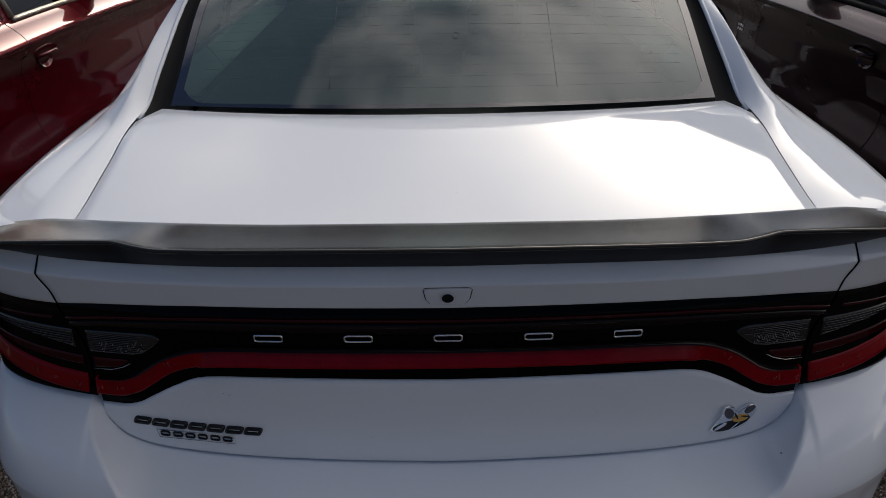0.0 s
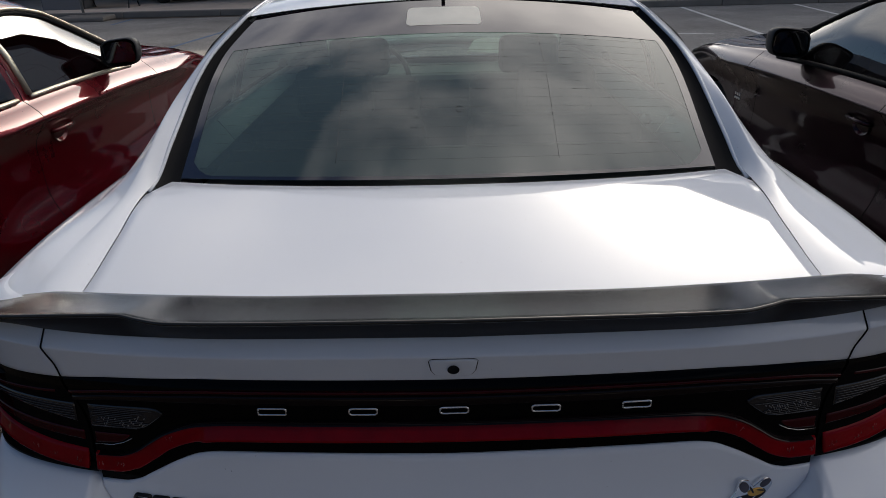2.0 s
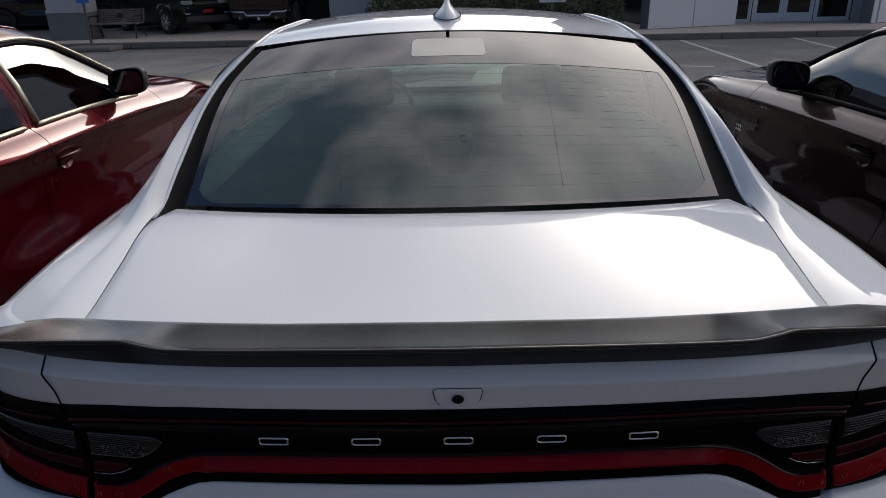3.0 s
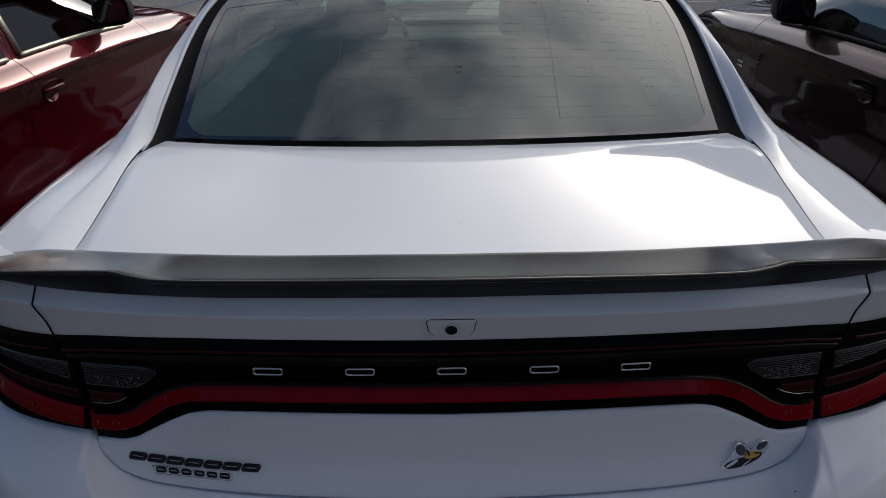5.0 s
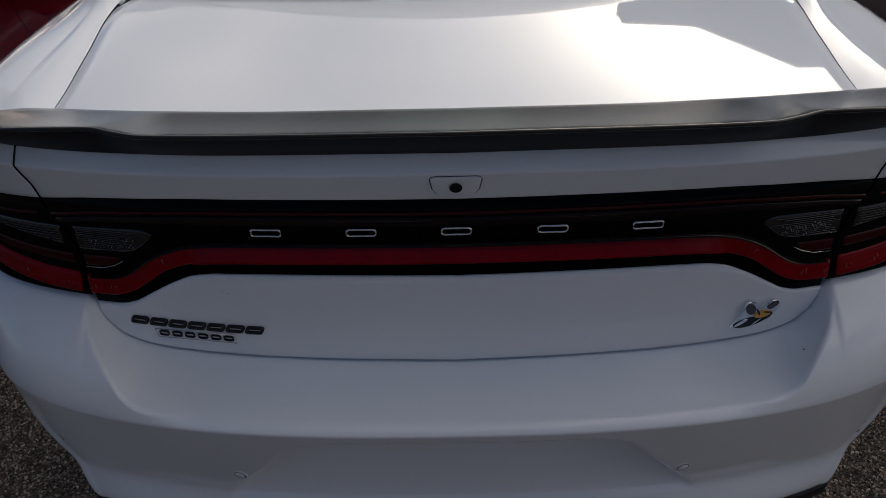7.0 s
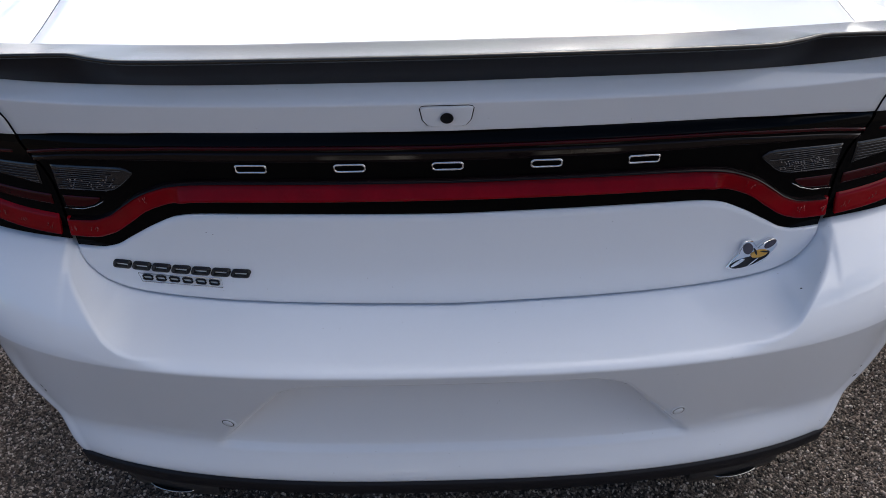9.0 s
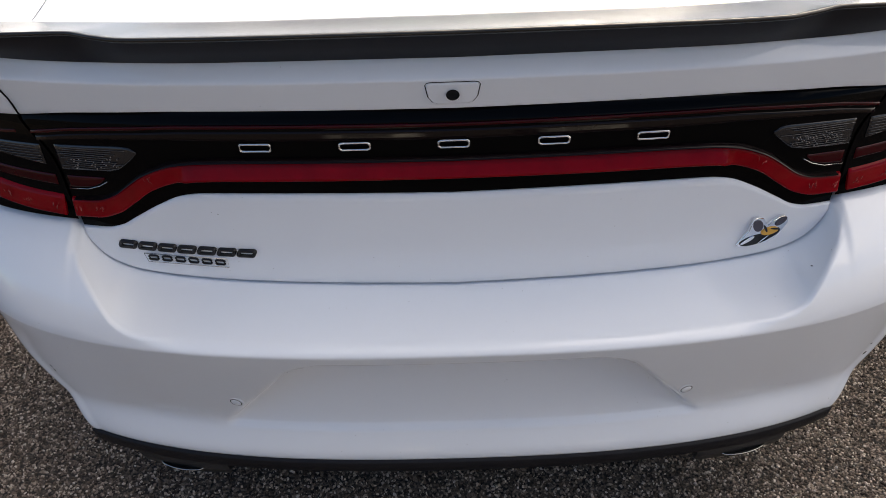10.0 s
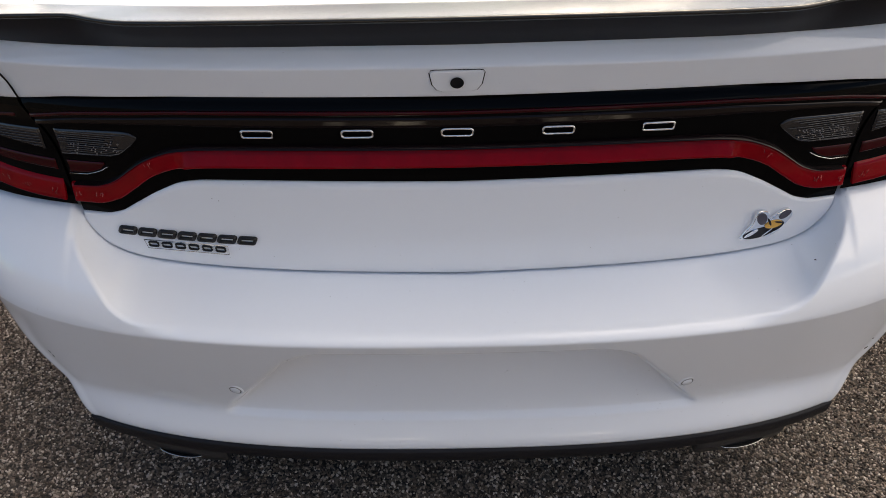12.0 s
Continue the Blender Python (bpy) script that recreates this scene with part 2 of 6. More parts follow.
M_CLEARLENS = material("smoked_clear_lens", (0.015, 0.015, 0.017), 0.15, metal=0.2, coat=0.3, coat_rough=0.01, vary=0.35, scale=60)
M_RAIL = material("satin_champagne_rail", (0.66, 0.60, 0.48), 0.38, metal=0.85, vary=0.06)
M_CHROME = material("chrome", (0.82, 0.82, 0.84), 0.06, metal=1.0, vary=0.04)
M_MIRROR = material("dark_mirror_glass", (0.16, 0.165, 0.17), 0.02, metal=1.0, vary=0.05)
M_STEEL = material("brushed_steel", (0.55, 0.54, 0.52), 0.25, metal=1.0, vary=0.08)
M_SEAL = material("black_rubber_seal", (0.008, 0.008, 0.009), 0.7, vary=0.2, spec=0.15)
M_FRIT = material("black_ceramic_glass_border", (0.014, 0.008, 0.013), 0.0, vary=0.1)
M_FRIT.node_tree.nodes["Principled BSDF"].inputs["IOR"].default_value = 2.35
M_WIRE = material("heater_print", (0.075, 0.068, 0.064), 0.25, vary=0.1, spec=0.8)
M_TYRE = material("tyre_rubber", (0.020, 0.020, 0.020), 0.75, vary=0.25, bump=0.3, bump_scale=300)
M_RIM = material("painted_alloy", (0.62, 0.62, 0.63), 0.3, metal=0.9, vary=0.1)
M_DARKRIM = material("dark_painted_alloy", (0.03, 0.03, 0.032), 0.3, metal=0.6, vary=0.1)
M_CLOTH = material("dark_seat_cloth", (0.022, 0.022, 0.024), 0.85, vary=0.25, bump=0.4, bump_scale=500)
M_TRIM = material("dark_cabin_plastic", (0.09, 0.092, 0.09), 0.6, vary=0.2, bump=0.2, bump_scale=600)
M_PAPER = glass("thin_pale_paper", (0.9, 0.95, 0.9), ior=1.2, film=0.75, through=True, haze=(0.95, 0.98, 0.95))
M_REARGLASS = glass("tinted_privacy_glass", (0.36, 0.49, 0.42), ior=2.2, film=0.125)
M_SIDEGLASS = glass("tinted_side_glass", (0.17, 0.25, 0.27), ior=2.3)
M_DOORGLASS = glass("front_door_glass", (0.34, 0.46, 0.47), ior=2.3)
M_FRONTGLASS = glass("windscreen_glass", (0.72, 0.78, 0.75), film=0.3, through=True, haze=(0.75, 0.9, 0.82))
M_YELLOW = material("yellow_enamel", (0.70, 0.36, 0.02), 0.3, coat=1.0)
M_BADGEGREY = material("dark_violet_enamel", (0.045, 0.035, 0.05), 0.3, coat=0.5)
M_BLACKENAMEL = material("black_enamel", (0.008, 0.008, 0.010), 0.35, spec=0.3)
M_RIB = material("dim_lens_rib", (0.085, 0.085, 0.09), 0.2, metal=0.6, vary=0.5, scale=90)
M_PRISM = material("bright_lens_prism", (0.42, 0.40, 0.40), 0.15, metal=0.7, vary=0.4, scale=120)
M_GLINT = material("red_lens_prism", (0.38, 0.07, 0.07), 0.2, metal=0.6, vary=0.4, scale=120)
M_BRAKE = material("pale_brake_light_lens", (0.80, 0.77, 0.66), 0.3, coat=0.3, vary=0.15, scale=15)
M_BEVEL = material("gloss_black_bevel", (0.006, 0.003, 0.0035), 0.05, vary=0.2, spec=0.16)
M_ASPHALT = asphalt("chipping_asphalt", (0.110, 0.086, 0.069), (0.007, 0.0058, 0.005), spread=0.95, scale=150.0)
def chip_material():
    """Stone chippings, each its own tone from dark basalt to pale limestone."""
    m = material("stone_chipping", (0.2, 0.17, 0.14), 0.8, vary=0.2, scale=300, bump=0.4, bump_scale=1500, spec=0.3)
    n, l = m.node_tree.nodes, m.node_tree.links
    b = n["Principled BSDF"]
    geo, ramp = n.new("ShaderNodeNewGeometry"), n.new("ShaderNodeValToRGB")
    e = ramp.color_ramp.elements
    e[0].position, e[0].color = 0.0, (0.022, 0.016, 0.012, 1)
    e[1].position, e[1].color = 1.0, (0.62, 0.55, 0.49, 1)
    mid = e.new(0.5)
    mid.color = (0.148, 0.113, 0.090, 1)
    late = e.new(0.82)
    late.color = (0.39, 0.325, 0.272, 1)
    l.new(geo.outputs["Random Per Island"], ramp.inputs["Fac"])
    l.new(ramp.outputs["Color"], b.inputs["Base Color"])
    return m


M_CHIP = chip_material()
M_FINE = asphalt("worn_lot_asphalt", (0.29, 0.275, 0.26), (0.15, 0.142, 0.133), spread=0.45, scale=70.0, depth=0.3)
M_CONCRETE = material("pavement_concrete", (0.64, 0.53, 0.44), 0.9, vary=0.22, scale=1.5, bump=0.5, bump_scale=90)
M_KERB = material("kerb_concrete", (0.20, 0.18, 0.16), 0.9, vary=0.3, scale=3.0, bump=0.5, bump_scale=70)
M_LINE = material("worn_white_road_paint", (0.72, 0.71, 0.69), 0.8, vary=0.3, scale=5.0, bump=0.3, bump_scale=60)
M_BLUELINE = material("worn_blue_road_paint", (0.10, 0.16, 0.26), 0.8, vary=0.35, scale=4.0)
M_PANEL = material("white_metal_cladding", (0.72, 0.73, 0.76), 0.35, vary=0.04, scale=0.8)
M_STUCCO = material("pale_grey_render", (0.42, 0.42, 0.45), 0.85, vary=0.08, scale=2.0, bump=0.4, bump_scale=80)
M_DARKSTUCCO = material("dark_grey_render", (0.16, 0.16, 0.17), 0.85, vary=0.1, scale=2.0, bump=0.4, bump_scale=80)
# Shade under soffits and canopy is put into this near-black colour.
M_DARKWALL = material("shade_toned_soffit_and_wall", (0.025, 0.025, 0.027), 0.8, vary=0.15)
M_ALU = material("white_aluminium_frame", (0.68, 0.69, 0.71), 0.4, vary=0.04)
M_SHOPGLASS = glass("shop_glass", (0.30, 0.33, 0.33))
M_WOOD = material("weathered_bench_slat", (0.20, 0.165, 0.14), 0.75, vary=0.3, scale=8.0, bump=0.5, bump_scale=120)
M_IRON = material("black_cast_iron", (0.025, 0.024, 0.024), 0.5, vary=0.2)
M_SIGNBLUE = material("blue_sign_face", (0.03, 0.16, 0.55), 0.4, vary=0.05)
M_SIGNWHITE = material("white_sign_face", (0.75, 0.75, 0.75), 0.45, vary=0.04)
M_POST = material("galvanised_post", (0.16, 0.15, 0.14), 0.55, metal=0.5, vary=0.2)
M_LEAF = material("dark_shrub_leaf", (0.045, 0.060, 0.022), 0.5, vary=0.5, scale=4.0)
M_BARK = material("shrub_bark", (0.10, 0.075, 0.05), 0.9, vary=0.3)
M_TAILRED = material("tail_lamp_red", (0.30, 0.01, 0.012), 0.2, coat=1.0)
M_HEADLAMP = material("headlamp_lens", (0.45, 0.46, 0.48), 0.12, metal=0.4, coat=1.0, vary=0.3, scale=30)


# ---- geometry helpers ----
def smooth(bm):
    for f in bm.faces:
        f.smooth = True
    return bm


def part(name, bm, mat, parent=None, label="", at=None):
    me = bpy.data.meshes.new(name)
    bm.to_mesh(me)
    bm.free()
    for m in (mat if isinstance(mat, (list, tuple)) else (mat,)):
        me.materials.append(m)
    ob = new(name, me)
    if at is not None:
        ob.matrix_basis = at
    if parent is not None:
        ob.parent = parent
    if label:
        ob["label"] = label
    return ob


def empty(name, at=(0, 0, 0), turn=0.0, size=1.0):
    ob = new(name)
    ob.location, ob.rotation_euler, ob.scale = at, (0, 0, turn), (size, size, size)
    return ob


def pchip(xs, ys):
    """A smooth curve through a few points that never overshoots them."""
    xs, ys = np.array(xs, float), np.array(ys, float)
    h, d = np.diff(xs), np.diff(ys) / np.diff(xs)
    m = np.zeros(len(xs))
    for i in range(1, len(xs) - 1):
        if d[i - 1] * d[i] > 0:
            w1, w2 = 2 * h[i] + h[i - 1], h[i] + 2 * h[i - 1]
            m[i] = (w1 + w2) / (w1 / d[i - 1] + w2 / d[i])
    m[0], m[-1] = d[0], d[-1]

    def at(x):
        x = min(max(x, xs[0]), xs[-1])
        i = min(int(np.searchsorted(xs, x, "right")) - 1, len(h) - 1)
        t = (x - xs[i]) / h[i]
        return float((1 + 2 * t) * (1 - t) ** 2 * ys[i] + t * (1 - t) ** 2 * h[i] * m[i] + t * t * (3 - 2 * t) * ys[i + 1] + t * t * (t - 1) * h[i] * m[i + 1])
    return at


def ease(a, b, x):
    t = min(max((x - a) / (b - a), 0.0), 1.0)
    return t * t * (3 - 2 * t)


def loft(rows, bm=None):
    """A skin over rows of points, all of one length."""
    bm = bm or bmesh.new()
    vs = [[bm.verts.new(p) for p in r] for r in rows]
    for a, b in zip(vs, vs[1:]):
        for i in range(len(a) - 1):
            bm.faces.new((a[i], a[i + 1], b[i + 1], b[i]))
    return smooth(bm)


def panel(rows, back, lip=0.003):
    """A sheet panel: its rim is rolled by lip and folded back by the vector back, so that it has an edge and depth."""
    rows = [[Vector(p) for p in r] for r in rows]
    back = Vector(back)
    unit = back.normalized()

    def nearer(line, inner):
        return [p + (q - p).normalized() * min(lip * 1.3, (q - p).length * 0.4) if (q - p).length > 1e-9 else p.copy() for p, q in zip(line, inner)]
    # add a close row inside each border, then drop the border itself back by the lip
    cols = [[r[0]] + [nearer([r[0]], [r[1]])[0]] + r[1:-1] + [nearer([r[-1]], [r[-2]])[0]] + [r[-1]] for r in rows]
    full = [cols[0], nearer(cols[0], cols[1])] + cols[1:-1] + [nearer(cols[-1], cols[-2]), cols[-1]]
    n, k = len(full), len(full[0])
    for i in range(n):
        for j in range(k):
            if i in (0, n - 1) or j in (0, k - 1):
                full[i][j] = full[i][j] + unit * lip
    bm = loft(full)
    ring = [full[0][j] for j in range(k)] + [full[i][k - 1] for i in range(1, n)] + [full[n - 1][j] for j in range(k - 2, -1, -1)] + [full[i][0] for i in range(n - 2, 0, -1)]
    a = [bm.verts.new(p) for p in ring]
    b = [bm.verts.new(p + back) for p in ring]
    for i in range(len(ring)):
        j = (i + 1) % len(ring)
        bm.faces.new((a[i], a[j], b[j], b[i]))
    return bm


def box(x0, x1, y0, y1, z0, z1, bevel=0.0, bm=None, segments=2):
    own = bmesh.new()
    bmesh.ops.create_cube(own, size=1.0)
    for v in own.verts:
        v.co = Vector((x0 + (v.co.x + 0.5) * (x1 - x0), y0 + (v.co.y + 0.5) * (y1 - y0), z0 + (v.co.z + 0.5) * (z1 - z0)))
    if bevel > 0:
        bmesh.ops.bevel(own, geom=own.edges[:], offset=bevel, segments=segments, affect="EDGES", profile=0.5)
    return merge(bm, own)


def merge(bm, own):
    if bm is None:
        return own
    me = bpy.data.meshes.new("tmp")
    own.to_mesh(me)
    own.free()
    bm.from_mesh(me)
    bpy.data.meshes.remove(me)
    return bm


def tube(points, radius, sides=8, bm=None, closed=False, taper=None):
    own = bmesh.new()
    pts = [Vector(p) for p in points]
    rings = []
    for i, p in enumerate(pts):
        d = (pts[min(i + 1, len(pts) - 1)] - pts[max(i - 1, 0)]).normalized()
        if closed:
            d = (pts[(i + 1) % len(pts)] - pts[i - 1]).normalized()
        u = d.cross(Vector((0, 0, 1)))
        if u.length < 1e-3:
            u = d.cross(Vector((0, 1, 0)))
        u.normalize()
        v = d.cross(u)
        r = radius if taper is None else radius * (1 - (1 - taper) * i / max(1, len(pts) - 1))
        rings.append([own.verts.new(p + (u * math.cos(2 * math.pi * k / sides) + v * math.sin(2 * math.pi * k / sides)) * r) for k in range(sides)])
    pairs = list(zip(rings, rings[1:])) + ([(rings[-1], rings[0])] if closed else [])
    for a, b in pairs:
        for k in range(sides):
            own.faces.new((a[k], a[(k + 1) % sides], b[(k + 1) % sides], b[k]))
    if not closed:
        own.faces.new(rings[0][::-1])
        own.faces.new(rings[-1])
    return merge(bm, smooth(own))


def lathe(profile, steps=48, bm=None):
    """Turned round the x axis: profile of (x, r)."""
    own = bmesh.new()
    rows = [[own.verts.new((x, r * math.cos(2 * math.pi * k / steps), r * math.sin(2 * math.pi * k / steps))) for k in range(steps)] for x, r in profile]
    for a, b in zip(rows, rows[1:]):
        for k in range(steps):
            own.faces.new((a[k], a[(k + 1) % steps], b[(k + 1) % steps], b[k]))
    return merge(bm, smooth(own))


def extrude_outline(points, depth, bevel=0.0):
    """A flat plate in the x-z plane, from y = 0 back to y = depth."""
    bm = bmesh.new()
    f = bm.faces.new([bm.verts.new((x, 0, z)) for x, z in points])
    r = bmesh.ops.extrude_face_region(bm, geom=[f])
    for v in r["geom"]:
        if isinstance(v, bmesh.types.BMVert):
            v.co.y += depth
    bmesh.ops.recalc_face_normals(bm, faces=bm.faces[:])
    if bevel > 0:
        bmesh.ops.bevel(bm, geom=bm.edges[:], offset=bevel, segments=2, affect="EDGES", profile=0.5)
    return bm


# ---- the sedan: its main lines, in metres, x from the middle, y forward from the tail, z up ----
NEXP = 2.5
skin_y = pchip([0.60, 0.64, 0.70, 0.80, 0.83, 0.90, 0.955, 0.973, 0.9975, 1.0, 1.014, 1.03], [-0.030, -0.028, -0.022, -0.008, -0.002, 0.006, 0.014, 0.009, -0.001, 0.0005, 0.016, 0.033])
half_w = pchip([0.25, 0.30, 0.37, 0.434, 0.511, 0.588, 0.62, 0.75, 0.85, 0.95, 1.0, 1.03], [0.77, 0.792, 0.828, 0.865, 0.912, 0.952, 0.957, 0.960, 0.960, 0.957, 0.948, 0.925])
lid_top = pchip([0, 0.37, 0.437, 0.475, 0.52, 0.57, 0.605, 0.64, 0.70], [0.8145, 0.8190, 0.8185, 0.8145, 0.797, 0.770, 0.751, 0.744, 0.744])
lid_low = pchip([0, 0.41, 0.536, 0.59, 0.64, 0.665, 0.678, 0.684], [0.6215, 0.635, 0.644, 0.652, 0.671, 0.696, 0.721, 0.741])
red_top = pchip([0, 0.35, 0.426, 0.476, 0.508, 0.537, 0.564, 0.599, 0.63, 0.70], [0.8785, 0.8805, 0.879, 0.874, 0.8645, 0.852, 0.835, 0.813, 0.804, 0.801])
red_low = pchip([0, 0.37, 0.433, 0.474, 0.525, 0.56, 0.597, 0.636, 0.70], [0.8500, 0.8515, 0.850, 0.844, 0.826, 0.803, 0.7805, 0.770, 0.769])
strip_low = pchip([0, 0.34, 0.45, 0.54, 0.64, 0.736, 0.96], [0.9675, 0.970, 0.9695, 0.966, 0.961, 0.950, 0.936])
lamp_seam = pchip([0.74, 0.80, 0.854, 0.895, 0.918, 0.951, 0.98], [0.682, 0.686, 0.689, 0.70, 0.718, 0.735, 0.74])
ridge_x = pchip([0.06, 0.2, 0.45, 0.70, 0.79, 0.913, 1.131, 1.255, 1.388, 1.47, 1.8, 2.15, 2.45, 2.9, 3.3, 3.6, 4.0, 4.5, 4.8], [0.735, 0.738, 0.768, 0.800, 0.797, 0.789, 0.775, 0.754, 0.703, 0.668, 0.645, 0.625, 0.615, 0.64, 0.70, 0.74, 0.74, 0.66, 0.60])
ridge_z = pchip([0.06, 0.2, 0.45, 0.70, 0.79, 0.913, 1.131, 1.255, 1.388, 1.47, 1.8, 2.15, 2.45, 2.6, 2.75, 2.9, 3.05, 3.2, 3.45, 3.6, 4.0, 4.5, 4.8], [1.034, 1.045, 1.062, 1.080, 1.092, 1.152, 1.269, 1.336, 1.407, 1.448, 1.482, 1.488, 1.460, 1.40, 1.335, 1.265, 1.19, 1.125, 1.065, 1.045, 1.01, 0.90, 0.80])
rail_x = pchip([0.06, 0.2, 0.45, 0.6, 0.7, 0.8, 1.0, 1.2, 1.5, 1.8, 2.2, 2.45, 2.75, 3.05, 3.3, 3.6, 4.0, 4.5, 4.8], [0.80, 0.83, 0.845, 0.845, 0.840, 0.832, 0.822, 0.812, 0.779, 0.747, 0.735, 0.74, 0.76, 0.79, 0.81, 0.82, 0.83, 0.79, 0.72])
rail_z = pchip([0.06, 0.2, 0.45, 0.6, 0.7, 0.8, 1.0, 1.2, 1.5, 1.8, 2.2, 2.45, 2.6, 2.75, 2.9, 3.05, 3.2, 3.45, 3.6, 4.0, 4.5, 4.8], [1.036, 1.053, 1.066, 1.076, 1.092, 1.132, 1.225, 1.290, 1.384, 1.440, 1.446, 1.41, 1.355, 1.29, 1.22, 1.15, 1.085, 1.045, 1.025, 0.99, 0.885, 0.78])
belt_x = pchip([0.06, 0.2, 0.6, 1.0, 1.5, 3.6, 4.2, 4.8], [0.88, 0.908, 0.924, 0.919, 0.912, 0.905, 0.89, 0.81])
belt_z = pchip([0.06, 0.2, 0.6, 1.0, 1.6, 2.5, 3.3, 3.6, 4.0, 4.5, 4.8], [1.034, 1.045, 1.065, 1.070, 1.067, 1.055, 1.025, 1.005, 0.97, 0.86, 0.76])
REAR_AXLE, FRONT_AXLE, WHEEL_R, ARCH_R = 0.86, 3.92, 0.365, 0.415


def plan(r):
    return 1 - (1 - min(abs(r), 0.9999) ** NEXP) ** (1 / NEXP)


def skin(x, z, off=0.0, depth=0.23):
    """The tail's outer skin above the bumper, moved back by off."""
    w = half_w(z)
    return Vector((x, skin_y(z) + depth * plan(x / w) + off, z))


def strip_point(x, z):
    """The painted strip under the spoiler: a slightly undercut face, a crisp crease, then a chamfer that leans forward."""
    past = 0.0009 * math.log(1 + math.exp(min((z - 1.0235) / 0.0009, 60.0)))
    return Vector((x, 0.0105 - 0.21 * (z - 0.973) + 1.25 * past + 0.23 * plan(x / 0.948), z))


def strip_levels(x, lift):
    low = strip_low(x) + lift
    return [low + (1.017 - low) * k / 6 for k in range(7)] + [1.0195, 1.0212, 1.0224, 1.0232, 1.0240, 1.0250, 1.0265, 1.030, 1.036, 1.043, 1.051]


def crease_y(x):
    return -0.192 + 0.34 * plan(x / 0.957)


def band(x0, x1, low, top, off, n=40, rows=4, back=0.012, lip=0.002, depth=0.23, lean=0.0, lean_mid=0.0, lean_end=0.5):
    """A strip of the tail's skin between two curves of x."""
    out = []
    for i in range(n + 1):
        x = x0 + (x1 - x0) * i / n
        a, b = low(abs(x)), top(abs(x))
        tip = lean + lean_mid * ease(lean_end, lean_end - 0.022, abs(x))
        out.append([skin(x, a + (b - a) * k / rows, off + tip * (k / rows - 0.5), depth) for k in range(rows + 1)])
    return panel(out, (0, back, 0), lip)


def bumper_fall(z):
    t = min(max((0.606 - z) / 0.246, 0.0), 1.0)
    return 0.038 * t - 0.037 * ease(0.384, 0.306, z)


shelf_rim = pchip([0, 0.54, 0.58, 0.605, 0.63, 0.648, 0.665, 0.684, 0.71], [0.10, 0.10, 0.115, 0.18, 0.34, 0.48, 0.61, 0.74, 0.60])


